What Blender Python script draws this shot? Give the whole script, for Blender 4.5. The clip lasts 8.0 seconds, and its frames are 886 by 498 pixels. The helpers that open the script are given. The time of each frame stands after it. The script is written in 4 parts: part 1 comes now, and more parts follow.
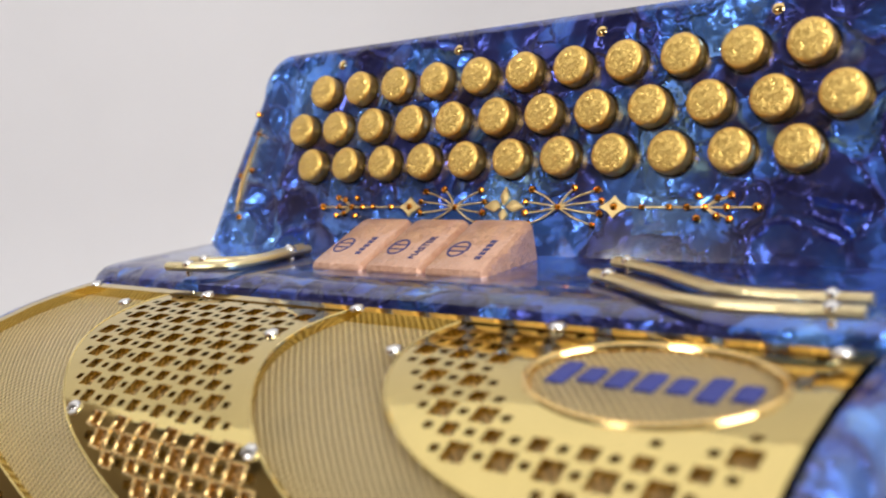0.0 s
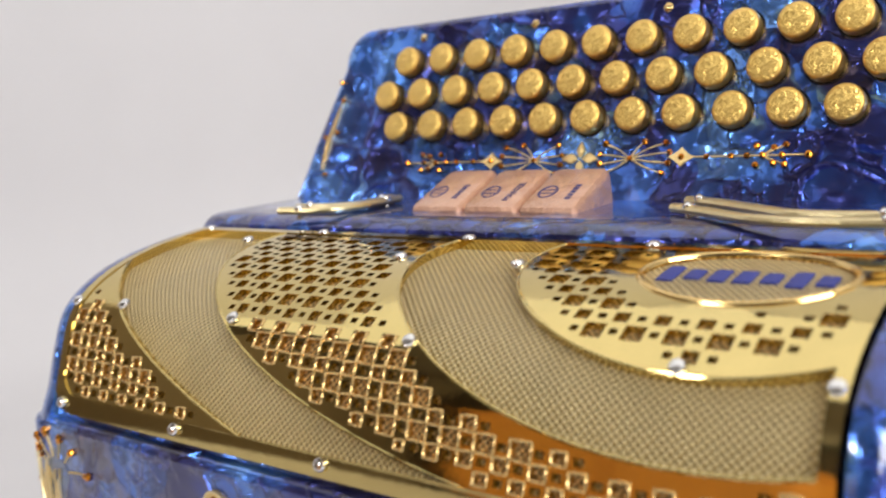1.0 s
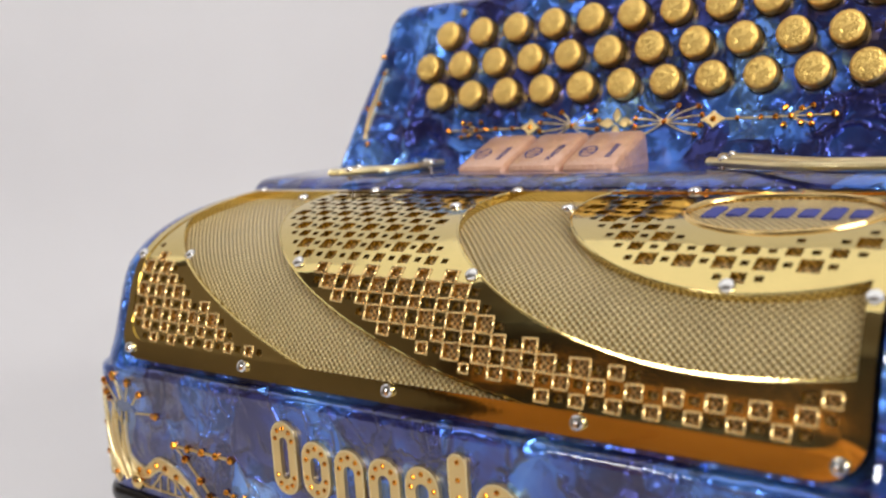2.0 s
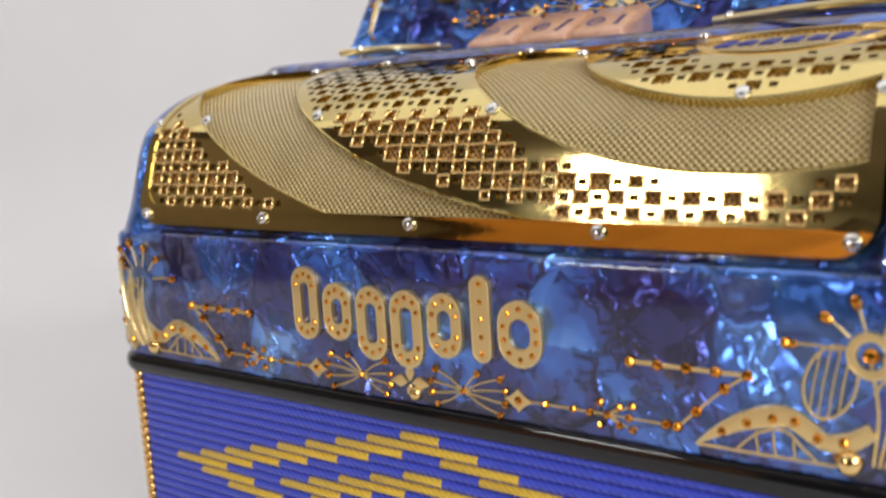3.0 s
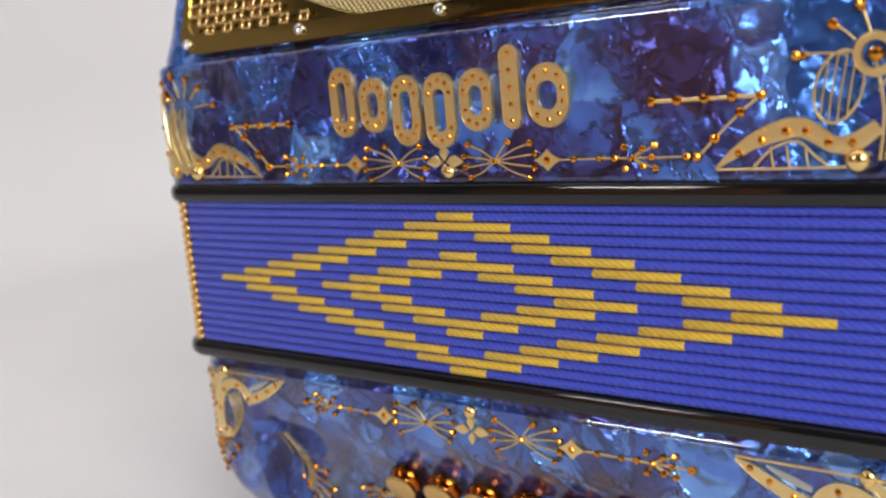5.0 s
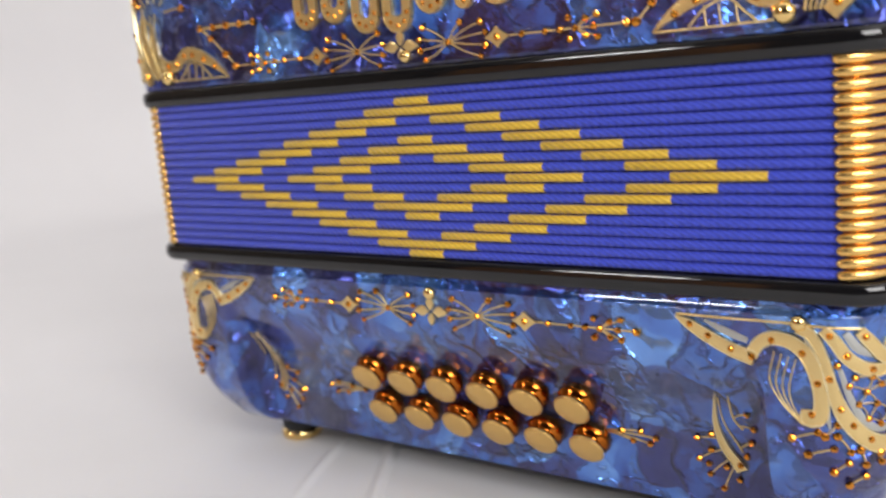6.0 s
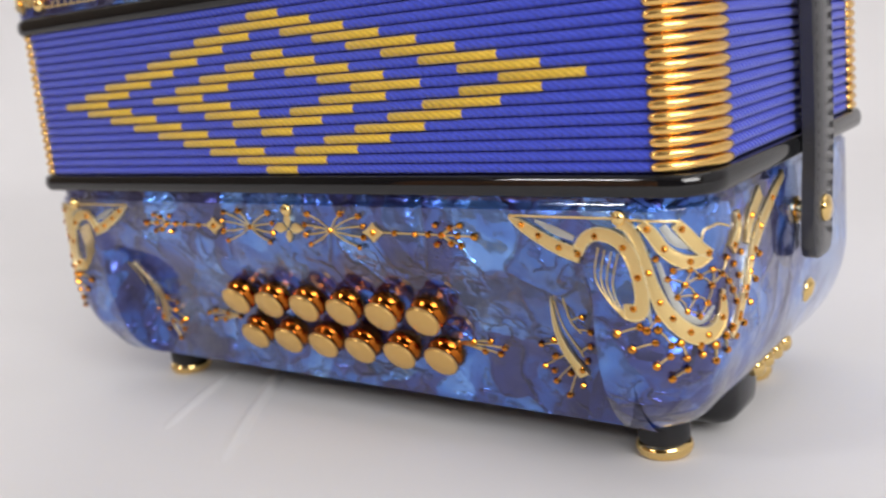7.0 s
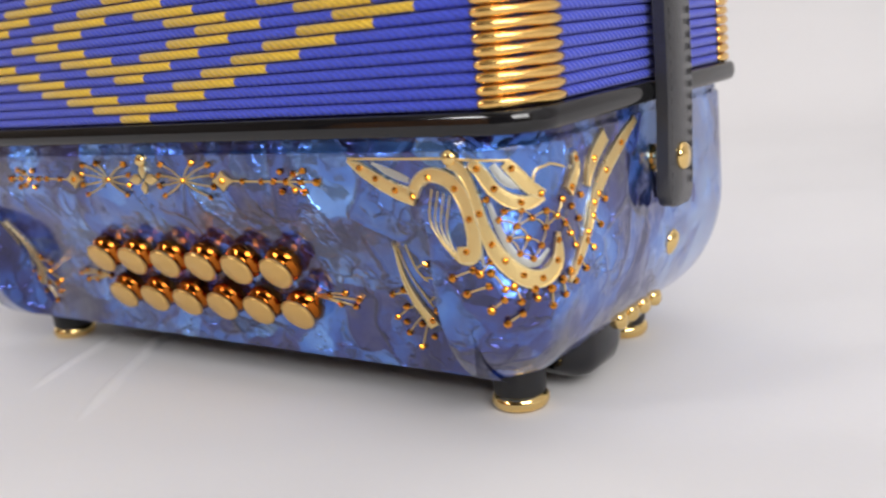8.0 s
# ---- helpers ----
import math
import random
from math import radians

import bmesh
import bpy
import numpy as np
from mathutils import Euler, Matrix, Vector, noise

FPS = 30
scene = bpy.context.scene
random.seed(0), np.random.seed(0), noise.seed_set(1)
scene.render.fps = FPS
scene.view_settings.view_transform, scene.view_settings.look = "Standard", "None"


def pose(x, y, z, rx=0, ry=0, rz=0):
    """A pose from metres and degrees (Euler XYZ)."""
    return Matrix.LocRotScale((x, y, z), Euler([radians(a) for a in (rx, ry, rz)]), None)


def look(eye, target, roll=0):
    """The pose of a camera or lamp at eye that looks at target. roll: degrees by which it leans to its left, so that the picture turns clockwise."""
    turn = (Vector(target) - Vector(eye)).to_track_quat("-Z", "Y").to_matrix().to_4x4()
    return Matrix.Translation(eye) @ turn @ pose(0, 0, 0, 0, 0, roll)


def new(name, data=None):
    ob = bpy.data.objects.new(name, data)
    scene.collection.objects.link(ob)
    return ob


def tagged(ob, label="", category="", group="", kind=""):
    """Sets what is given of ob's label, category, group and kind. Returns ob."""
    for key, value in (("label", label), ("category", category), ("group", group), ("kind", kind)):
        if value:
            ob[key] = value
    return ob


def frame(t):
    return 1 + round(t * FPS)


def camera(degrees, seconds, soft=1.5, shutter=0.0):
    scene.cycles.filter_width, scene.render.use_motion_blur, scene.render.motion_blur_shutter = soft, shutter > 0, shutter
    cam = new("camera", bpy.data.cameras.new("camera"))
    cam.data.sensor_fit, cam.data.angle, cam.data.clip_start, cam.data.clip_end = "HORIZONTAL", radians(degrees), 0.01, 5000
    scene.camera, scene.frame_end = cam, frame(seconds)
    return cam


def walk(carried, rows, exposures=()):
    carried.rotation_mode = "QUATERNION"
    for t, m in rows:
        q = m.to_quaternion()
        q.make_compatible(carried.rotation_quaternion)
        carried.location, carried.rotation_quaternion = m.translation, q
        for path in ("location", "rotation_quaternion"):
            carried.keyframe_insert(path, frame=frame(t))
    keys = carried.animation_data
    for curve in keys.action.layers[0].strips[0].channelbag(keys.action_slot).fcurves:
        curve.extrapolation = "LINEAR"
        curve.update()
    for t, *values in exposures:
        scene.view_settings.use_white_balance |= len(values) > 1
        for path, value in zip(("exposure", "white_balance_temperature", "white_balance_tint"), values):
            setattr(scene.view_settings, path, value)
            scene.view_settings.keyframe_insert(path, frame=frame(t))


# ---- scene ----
cam = camera(47.97, 8.0, soft=2.1, shutter=0.4)
cam.data.dof.use_dof = True
cam.data.dof.focus_distance = 0.29
cam.data.dof.aperture_fstop = 12.0
MID = 0.0095  # from the path's origin to the middle of the instrument
PATH = [
    (0, (0.1693, -0.1049, 0.3075), (-0.0227, 0.1216, 0.2645), -4.89),
    (0.5, (0.1655, -0.1308, 0.3049), (-0.0233, 0.0985, 0.2623), -3.83),
    (1, (0.1707, -0.1641, 0.2998), (-0.0164, 0.0661, 0.2551), -4.26),
    (1.2, (0.1715, -0.1778, 0.2990), (-0.0149, 0.0532, 0.2556), -4.06),
    (2.3, (0.1718, -0.2017, 0.2777), (-0.0151, 0.0289, 0.2343), -3.92),
    (2.5, (0.1698, -0.2107, 0.2693), (-0.0151, 0.0218, 0.2281), -3.56),
    (3, (0.1696, -0.2154, 0.2479), (-0.0112, 0.0191, 0.2002), -3.62),
    (3.5, (0.1675, -0.2213, 0.2297), (-0.0141, 0.0122, 0.1798), -3.94),
    (4, (0.1706, -0.2305, 0.2151), (-0.0129, 0.0014, 0.1650), -4.19),
    (4.5, (0.1783, -0.2389, 0.2028), (-0.0069, -0.0088, 0.1504), -4.82),
    (4.7, (0.1759, -0.2402, 0.1984), (-0.0086, -0.0095, 0.1465), -4.99),
    (5.8, (0.1945, -0.2566, 0.1658), (0.0113, -0.0248, 0.1138), -5.55),
    (6, (0.1968, -0.2509, 0.1594), (0.0135, -0.0201, 0.1030), -5.70),
    (6.5, (0.2135, -0.2399, 0.1432), (0.0328, -0.0076, 0.0849), -5.43),
    (7, (0.2308, -0.2323, 0.1332), (0.0528, 0.0013, 0.0716), -5.85),
    (7.5, (0.2470, -0.2231, 0.1246), (0.0718, 0.0123, 0.0620), -5.66),
    (8, (0.2584, -0.2075, 0.1154), (0.0862, 0.0294, 0.0506), -5.63),
]
walk(cam, [(t, look((e[0] + MID, e[1], e[2]), (g[0] + MID, g[1], g[2]), r)) for t, e, g, r in PATH], [(0.0, 0.14), (1.2, 0.14), (2.5, 0.08), (4.5, 0.1), (6.0, 0.2), (8.0, 0.22)])

# ---- world, lamps, exposure ----
scene.view_settings.exposure = 0.0
world = bpy.data.worlds.new("room_light")
scene.world = world
world.use_nodes = True
world.node_tree.nodes["Background"].inputs[0].default_value = (0.9, 0.95, 1.0, 1)
world.node_tree.nodes["Background"].inputs[1].default_value = 0.05


def area_lamp(name, eye, target, sx, sy, watts, colour):
    data = bpy.data.lights.new(name, "AREA")
    data.shape, data.size, data.size_y, data.energy, data.color = "RECTANGLE", sx, sy, watts, colour
    ob = new(name, data)
    ob.matrix_world = look(eye, target)
    return ob


area_lamp("ceiling_light", (-0.1, 0.27, 1.86), (-0.1, 0.26, 0), 5.0, 1.84, 28, (1.0, 0.985, 0.985))
area_lamp("side_softbox", (1.9, -1.35, 1.35), (0, 0, 0.1), 1.5, 1.0, 52, (1.0, 0.985, 0.97))
area_lamp("ceiling_spot", (-1.42, -2.8, 1.84), (0, 0, 0.2), 0.62, 0.34, 24, (1.0, 0.98, 0.96))


# ---- materials ----


class Nodes:
    """A short way to write a node tree."""

    def __init__(self, name):
        self.mat = bpy.data.materials.new(name)
        self.mat.use_nodes = True
        self.tree = self.mat.node_tree
        self.bsdf = self.tree.nodes["Principled BSDF"]
        self.coord = self.add("ShaderNodeTexCoord").outputs["Object"]

    def add(self, kind, **values):
        node = self.tree.nodes.new(kind)
        for key, value in values.items():
            setattr(node, key, value)
        return node

    def put(self, value, socket):
        if isinstance(value, bpy.types.NodeSocket):
            self.tree.links.new(value, socket)
        else:
            socket.default_value = value

    def set(self, **values):
        for key, value in values.items():
            self.put(value, self.bsdf.inputs[key.replace("_", " ")])
        return self

    def noise(self, scale, detail=3.0, rough=0.5, coord=None):
        n = self.add("ShaderNodeTexNoise")
        self.put(coord or self.coord, n.inputs["Vector"])
        n.inputs["Scale"].default_value, n.inputs["Detail"].default_value, n.inputs["Roughness"].default_value = scale, detail, rough
        return n

    def voronoi(self, scale, coord=None, feature="F1"):
        n = self.add("ShaderNodeTexVoronoi", feature=feature)
        self.put(coord or self.coord, n.inputs["Vector"])
        n.inputs["Scale"].default_value = scale
        return n

    def vmath(self, op, a, b=None, scale=None):
        n = self.add("ShaderNodeVectorMath", operation=op)
        self.put(a, n.inputs[0])
        if b is not None:
            self.put(b, n.inputs[1])
        if scale is not None:
            self.put(scale, n.inputs["Scale"])
        return n.outputs["Vector"]

    def math(self, op, a, b=0.0):
        n = self.add("ShaderNodeMath", operation=op)
        self.put(a, n.inputs[0])
        self.put(b, n.inputs[1])
        return n.outputs[0]

    def ramp(self, value, *stops):
        n = self.add("ShaderNodeValToRGB")
        self.put(value, n.inputs[0])
        e = n.color_ramp.elements
        while len(e) < len(stops):
            e.new(0.5)
        for k, (at, colour) in enumerate(stops):
            e[k].position, e[k].color = at, (*colour, 1)
        return n.outputs[0]

    def mix(self, fac, a, b, blend="MIX"):
        n = self.add("ShaderNodeMix", data_type="RGBA", blend_type=blend)
        self.put(fac, n.inputs[0])
        for value, socket in ((a, n.inputs[6]), (b, n.inputs[7])):
            self.put((*value, 1) if isinstance(value, tuple) else value, socket)
        return n.outputs[2]

    def bump(self, height, strength, distance=0.001, normal=None):
        n = self.add("ShaderNodeBump")
        self.put(height, n.inputs["Height"])
        n.inputs["Strength"].default_value, n.inputs["Distance"].default_value = strength, distance
        if normal:
            self.put(normal, n.inputs["Normal"])
        return n.outputs[0]


def pearl_material():
    """Blue celluloid with crinkled mother-of-pearl flakes under a clear coat."""
    n = Nodes("blue_pearl")
    half = (0.5, 0.5, 0.5)
    wob = n.vmath("SCALE", n.vmath("SUBTRACT", n.noise(30, 2).outputs["Color"], half), scale=0.016)
    wob2 = n.vmath("SCALE", n.vmath("SUBTRACT", n.noise(130, 3).outputs["Color"], half), scale=0.0045)
    where = n.vmath("ADD", n.vmath("MULTIPLY", n.coord, (0.9, 1.0, 0.9)), n.vmath("ADD", wob, wob2))
    flakes = []
    for scale in (66, 130):
        v = n.voronoi(scale, where)
        way = n.vmath("SUBTRACT", v.outputs["Color"], half)
        off = n.vmath("SUBTRACT", where, v.outputs["Position"])
        dot = n.add("ShaderNodeVectorMath", operation="DOT_PRODUCT")
        n.put(off, dot.inputs[0]), n.put(way, dot.inputs[1])
        sep = n.add("ShaderNodeSeparateColor")
        n.put(v.outputs["Color"], sep.inputs[0])
        # each flake shades from one side to the other
        flakes.append((n.math("ADD", sep.outputs[1], n.math("MULTIPLY", dot.outputs["Value"], scale * 0.8)), way))
    # folds where the foil is pinched: some edges of the flakes, broken up
    edge = n.voronoi(66, where, "DISTANCE_TO_EDGE").outputs["Distance"]
    fold = n.math("SUBTRACT", 1.0, n.math("MINIMUM", n.math("MULTIPLY", edge, 13.0), 1.0))
    broken = n.ramp(n.noise(45, 2, 0.5, where).outputs["Fac"], (0.46, (0, 0, 0)), (0.56, (1, 1, 1)))
    fold = n.math("MULTIPLY", fold, broken)
    edge2 = n.voronoi(140, n.vmath("ADD", where, wob2), "DISTANCE_TO_EDGE").outputs["Distance"]
    pinch = n.math("SUBTRACT", 1.0, n.math("MINIMUM", n.math("MULTIPLY", edge2, 9.0), 1.0))
    split = n.ramp(n.noise(60, 2, 0.5, n.vmath("ADD", where, (0.3, 2.1, 0.7))).outputs["Fac"], (0.50, (0, 0, 0)), (0.60, (1, 1, 1)))
    fold = n.math("MAXIMUM", fold, n.math("MULTIPLY", n.math("MULTIPLY", pinch, split), 0.8))
    cloud = n.noise(26, 3, 0.55, n.vmath("ADD", where, (1.47, 0.2, 0.0))).outputs["Fac"]
    silk = n.noise(85, 4, 0.6, where).outputs["Fac"]
    v = n.math("ADD", n.math("MULTIPLY", flakes[0][0], 0.34), n.math("MULTIPLY", flakes[1][0], 0.12))
    v = n.math("ADD", n.math("ADD", v, 0.25), n.math("MULTIPLY", n.math("SUBTRACT", cloud, 0.5), 1.3))
    v = n.math("ADD", v, n.math("MULTIPLY", n.math("SUBTRACT", silk, 0.5), 0.32))
    v = n.math("SUBTRACT", v, n.math("MULTIPLY", fold, 0.16))
    colour = n.ramp(v, (0.16, (0.016, 0.017, 0.11)), (0.35, (0.034, 0.046, 0.23)), (0.43, (0.034, 0.090, 0.39)), (0.60, (0.066, 0.195, 0.64)), (0.82, (0.18, 0.40, 0.92)))
    lean = n.vmath("ADD", n.vmath("SCALE", flakes[0][1], scale=0.50), n.vmath("SCALE", flakes[1][1], scale=0.28))
    crumple = n.vmath("SCALE", n.vmath("SUBTRACT", n.noise(110, 3, 0.55, where).outputs["Color"], half), scale=1.4)
    normal = n.vmath("NORMALIZE", n.vmath("ADD", n.bump(fold, 0.8, 0.0012), n.vmath("ADD", lean, crumple)))
    return n.set(Base_Color=colour, Metallic=0.78, Roughness=0.23, Normal=normal, Coat_Weight=1.0, Coat_Roughness=0.07, Coat_IOR=1.66).mat


def gold_material(name, colour, rough, grain=0.0, scale=400.0, wear=0.08):
    n = Nodes(name)
    spots = n.noise(90, 4).outputs["Fac"]
    dark = tuple(c * 0.72 for c in colour)
    n.set(Base_Color=n.mix(n.math("MULTIPLY", spots, 0.6), colour, dark), Metallic=1.0)
    n.set(Roughness=n.math("ADD", n.math("MULTIPLY", n.noise(160, 3).outputs["Fac"], wear), rough))
    if grain:
        n.set(Normal=n.bump(n.noise(scale, 3).outputs["Fac"], grain, 0.0006))
    return n.mat


def hammered_material():
    """Gold button caps, cast with a coarse glittering grain."""
    n = Nodes("hammered_gold")
    half = (0.5, 0.5, 0.5)
    fine = n.vmath("SCALE", n.vmath("SUBTRACT", n.voronoi(2600).outputs["Color"], half), scale=0.85)
    lean = n.vmath("ADD", fine, n.vmath("SCALE", n.vmath("SUBTRACT", n.voronoi(900).outputs["Color"], half), scale=0.3))
    normal = n.vmath("NORMALIZE", n.vmath("ADD", n.add("ShaderNodeNewGeometry").outputs["Normal"], lean))
    return n.set(Base_Color=n.mix(n.noise(300).outputs["Fac"], (0.97, 0.69, 0.22), (0.82, 0.52, 0.12)), Metallic=0.72, Roughness=0.3, Normal=normal).mat


def mesh_material(name, dark, bright):
    """Fine woven gold gauze: rows of little bumps, along the sheet's own measure."""
    n = Nodes(name)
    uv = n.add("ShaderNodeUVMap", uv_map="sheet").outputs["UV"]
    part_uv = n.add("ShaderNodeSeparateXYZ")
    n.put(uv, part_uv.inputs[0])
    k = 2 * math.pi / 0.0021
    a = n.math("SINE", n.math("MULTIPLY", part_uv.outputs[0], k))
    b = n.math("SINE", n.math("MULTIPLY", part_uv.outputs[1], k))
    h = n.math("MULTIPLY", a, b)
    dots = n.ramp(n.math("ADD", n.math("MULTIPLY", h, 0.5), 0.5), (0.30, (0, 0, 0)), (0.56, (1, 1, 1)))
    dirt = n.math("ADD", n.math("MULTIPLY", n.noise(55, 4).outputs["Fac"], 0.5), 0.75)
    colour = n.mix(1.0, n.mix(dots, dark, bright), n.mix(dirt, (0.0, 0.0, 0.0), (1.0, 1.0, 1.0)), "MULTIPLY")
    return n.set(Base_Color=colour, Metallic=0.35, Roughness=0.32, Normal=n.bump(h, 1.0, 0.0013)).mat


def cord_material(name, colour, dark):
    """Twisted textile cord."""
    n = Nodes(name)
    sep = n.add("ShaderNodeSeparateXYZ")
    n.put(n.coord, sep.inputs[0])
    along = n.math("ADD", n.math("ADD", sep.outputs[0], sep.outputs[1]), n.math("MULTIPLY", sep.outputs[2], 1.4))
    twist = n.math("SINE", n.math("MULTIPLY", along, 2 * math.pi / 0.0026))
    fuzz = n.noise(900, 3).outputs["Fac"]
    fac = n.math("ADD", n.math("MULTIPLY", twist, 0.22), fuzz)
    n.set(Base_Color=n.mix(fac, dark, colour), Roughness=0.55, Sheen_Weight=0.25)
    return n.set(Normal=n.bump(n.math("ADD", twist, fuzz), 0.35, 0.0004)).mat


def plain_material(name, colour, rough, metal=0.0, vary=0.15, scale=60.0, bump=0.0, coat=0.0):
    n = Nodes(name)
    spots = n.noise(scale, 5).outputs["Fac"]
    n.set(Base_Color=n.mix(spots, tuple(c * (1 - vary) for c in colour), tuple(min(1, c * (1 + vary)) for c in colour)), Metallic=metal, Coat_Weight=coat)
    n.set(Roughness=n.math("ADD", n.math("MULTIPLY", n.noise(scale * 4).outputs["Fac"], 0.1), rough))
    if bump:
        n.set(Normal=n.bump(n.noise(scale * 12, 4).outputs["Fac"], bump, 0.0005))
    return n.mat


def rose_material():
    n = Nodes("rose_glitter")
    cells = n.voronoi(1500)
    lean = n.vmath("SCALE", n.vmath("SUBTRACT", cells.outputs["Color"], (0.5, 0.5, 0.5)), scale=0.5)
    normal = n.vmath("NORMALIZE", n.vmath("ADD", n.add("ShaderNodeNewGeometry").outputs["Normal"], lean))
    colour = n.mix(n.noise(150, 4).outputs["Fac"], (0.50, 0.25, 0.155), (0.76, 0.47, 0.33))
    return n.set(Base_Color=colour, Metallic=0.35, Roughness=0.4, Normal=normal, Coat_Weight=0.7, Coat_Roughness=0.06).mat


PEARL = pearl_material()
GOLD = gold_material("polished_gold", (0.94, 0.67, 0.27), 0.12)
GOLD_PALE = gold_material("pale_gold_plate", (0.78, 0.615, 0.25), 0.055, 0.02, 500, 0.04)
SATIN_GOLD = gold_material("satin_gold", (0.95, 0.80, 0.46), 0.28, 0.2, 900)
RIM_GOLD = gold_material("pressed_gold", (0.80, 0.56, 0.24), 0.2, 0.25, 700)
CAP_GOLD = gold_material("matt_cap_gold", (0.88, 0.56, 0.19), 0.3, 0.35, 1200)
GOLD_FLAT = gold_material("engraved_gold", (0.90, 0.68, 0.31), 0.34, 0.3, 1200)
EDGE_GOLD = gold_material("bright_edge_gold", (0.97, 0.83, 0.50), 0.24)
SILVER = gold_material("grey_etched_inlay", (0.56, 0.57, 0.55), 0.42, 0.3, 1500)
BUTTON_SIDE = gold_material("button_side_gold", (0.88, 0.55, 0.15), 0.36)
GOLD_WIRE = gold_material("copper_gold", (0.95, 0.60, 0.20), 0.2)
HAMMERED = hammered_material()
GAUZE = mesh_material("gold_gauze", (0.50, 0.34, 0.13), (1.0, 0.83, 0.45))
BACKING = mesh_material("brown_gauze", (0.24, 0.14, 0.05), (0.95, 0.66, 0.30))
BLUE_CORD = cord_material("blue_cord", (0.042, 0.074, 0.64), (0.018, 0.032, 0.35))
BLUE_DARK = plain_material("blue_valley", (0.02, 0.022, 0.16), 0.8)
GOLD_CORD = cord_material("yellow_cord", (0.78, 0.52, 0.04), (0.45, 0.27, 0.015))
BLACK = plain_material("black_lacquer", (0.006, 0.006, 0.007), 0.02, 0, 0.3, 30)
RUBBER = plain_material("black_rubber", (0.008, 0.008, 0.009), 0.4)
LEATHER = plain_material("black_leather", (0.03, 0.03, 0.034), 0.34, 0, 0.3, 90, 0.5, 0.3)
STEEL = plain_material("bright_steel", (0.8, 0.79, 0.77), 0.16, 1.0)
BRONZE = gold_material("dark_bronze", (0.52, 0.15, 0.018), 0.07)
AMBER = Nodes("amber_glass").set(Base_Color=(0.70, 0.27, 0.02, 1), Metallic=1.0, Roughness=0.05, Coat_Weight=0.3, Coat_Roughness=0.02).mat
ROSE = rose_material()
INK = plain_material("blue_ink", (0.03, 0.035, 0.16), 0.5)
BADGE_BLUE = plain_material("badge_blue", (0.03, 0.045, 0.26), 0.4)
CLOTH = plain_material("white_cloth", (0.685, 0.675, 0.685), 0.85, 0, 0.03, 9, 0.25)
WALL = plain_material("grey_wall", (0.66, 0.645, 0.65), 0.9, 0, 0.03, 3)
ROOM = plain_material("room_paint", (0.30, 0.24, 0.18), 0.9, 0, 0.05, 3)
PANEL = plain_material("brown_panel", (0.05, 0.032, 0.02), 0.6, 0, 0.2, 3)
ORANGE_WOOD = plain_material("orange_wood", (0.78, 0.33, 0.06), 0.4, 0, 0.2, 8)
CEILING = plain_material("ceiling_paint", (0.22, 0.20, 0.18), 0.9, 0, 0.05, 3)
WOOD = plain_material("wooden_floor", (0.24, 0.12, 0.05), 0.45, 0, 0.3, 6)

# ---- helpers of this scene: all shapes are written in millimetres ----
MM = 0.001


def part(name, bm, material, parent=None, label="", smooth=True, angle=35):
    """Links a bmesh (in millimetres) as one mesh object under a thing or a part."""
    bmesh.ops.recalc_face_normals(bm, faces=bm.faces)
    bmesh.ops.scale(bm, vec=(MM, MM, MM), verts=bm.verts)
    for f in bm.faces:
        f.smooth = smooth
    if smooth:
        for e in bm.edges:
            e.smooth = len(e.link_faces) != 2 or e.calc_face_angle(0) < radians(angle)
    data = bpy.data.meshes.new(name)
    bm.to_mesh(data)
    bm.free()
    data.materials.append(material)
    ob = new(name, data)
    ob.parent = parent
    return tagged(ob, label)


def again(ob, m):
    """The same part once more, sharing its mesh, at the pose m (metres)."""
    made = ob.copy()
    scene.collection.objects.link(made)
    made.matrix_basis = m
    return made


def loft(rings, closed=True, caps=True, bm=None):
    bm = bm or bmesh.new()
    rows = [[bm.verts.new(p) for p in ring] for ring in rings]
    count = len(rows[0])
    for a, b in zip(rows, rows[1:]):
        for k in range(count if closed else count - 1):
            q = (a[k], a[(k + 1) % count], b[(k + 1) % count], b[k])
            bm.faces.new(q)
    if caps:
        bm.faces.new(rows[0])
        bm.faces.new(rows[-1][::-1])
    return bm


def round_rect(x0, x1, y0, y1, r, steps=8):
    """A rounded rectangle in plan, anticlockwise from the front's right end."""
    ring = []
    for cx, cy, a in ((x1 - r, y0 + r, -90), (x1 - r, y1 - r, 0), (x0 + r, y1 - r, 90), (x0 + r, y0 + r, 180)):
        for k in range(steps + 1):
            w = radians(a + 90 * k / steps)
            ring.append((cx + r * math.cos(w), cy + r * math.sin(w)))
    return ring


def tube(points, radius, sides=8, bm=None, caps=True, flat=1.0):
    """A round bar along points; radius may be a list; flat squeezes it along z."""
    pts = [Vector(p) for p in points]
    rings = []
    for k, p in enumerate(pts):
        d = (pts[min(k + 1, len(pts) - 1)] - pts[max(k - 1, 0)]).normalized()
        up = Vector((0, 0, 1)) if abs(d.z) < 0.9 else Vector((0, 1, 0))
        a = d.cross(up).normalized()
        b = a.cross(d)
        r = radius[k] if isinstance(radius, (list, tuple)) else radius
        rings.append([p + a * r * math.cos(w) + b * r * flat * math.sin(w) for w in (2 * math.pi * j / sides for j in range(sides))])
    return loft(rings, True, caps, bm)


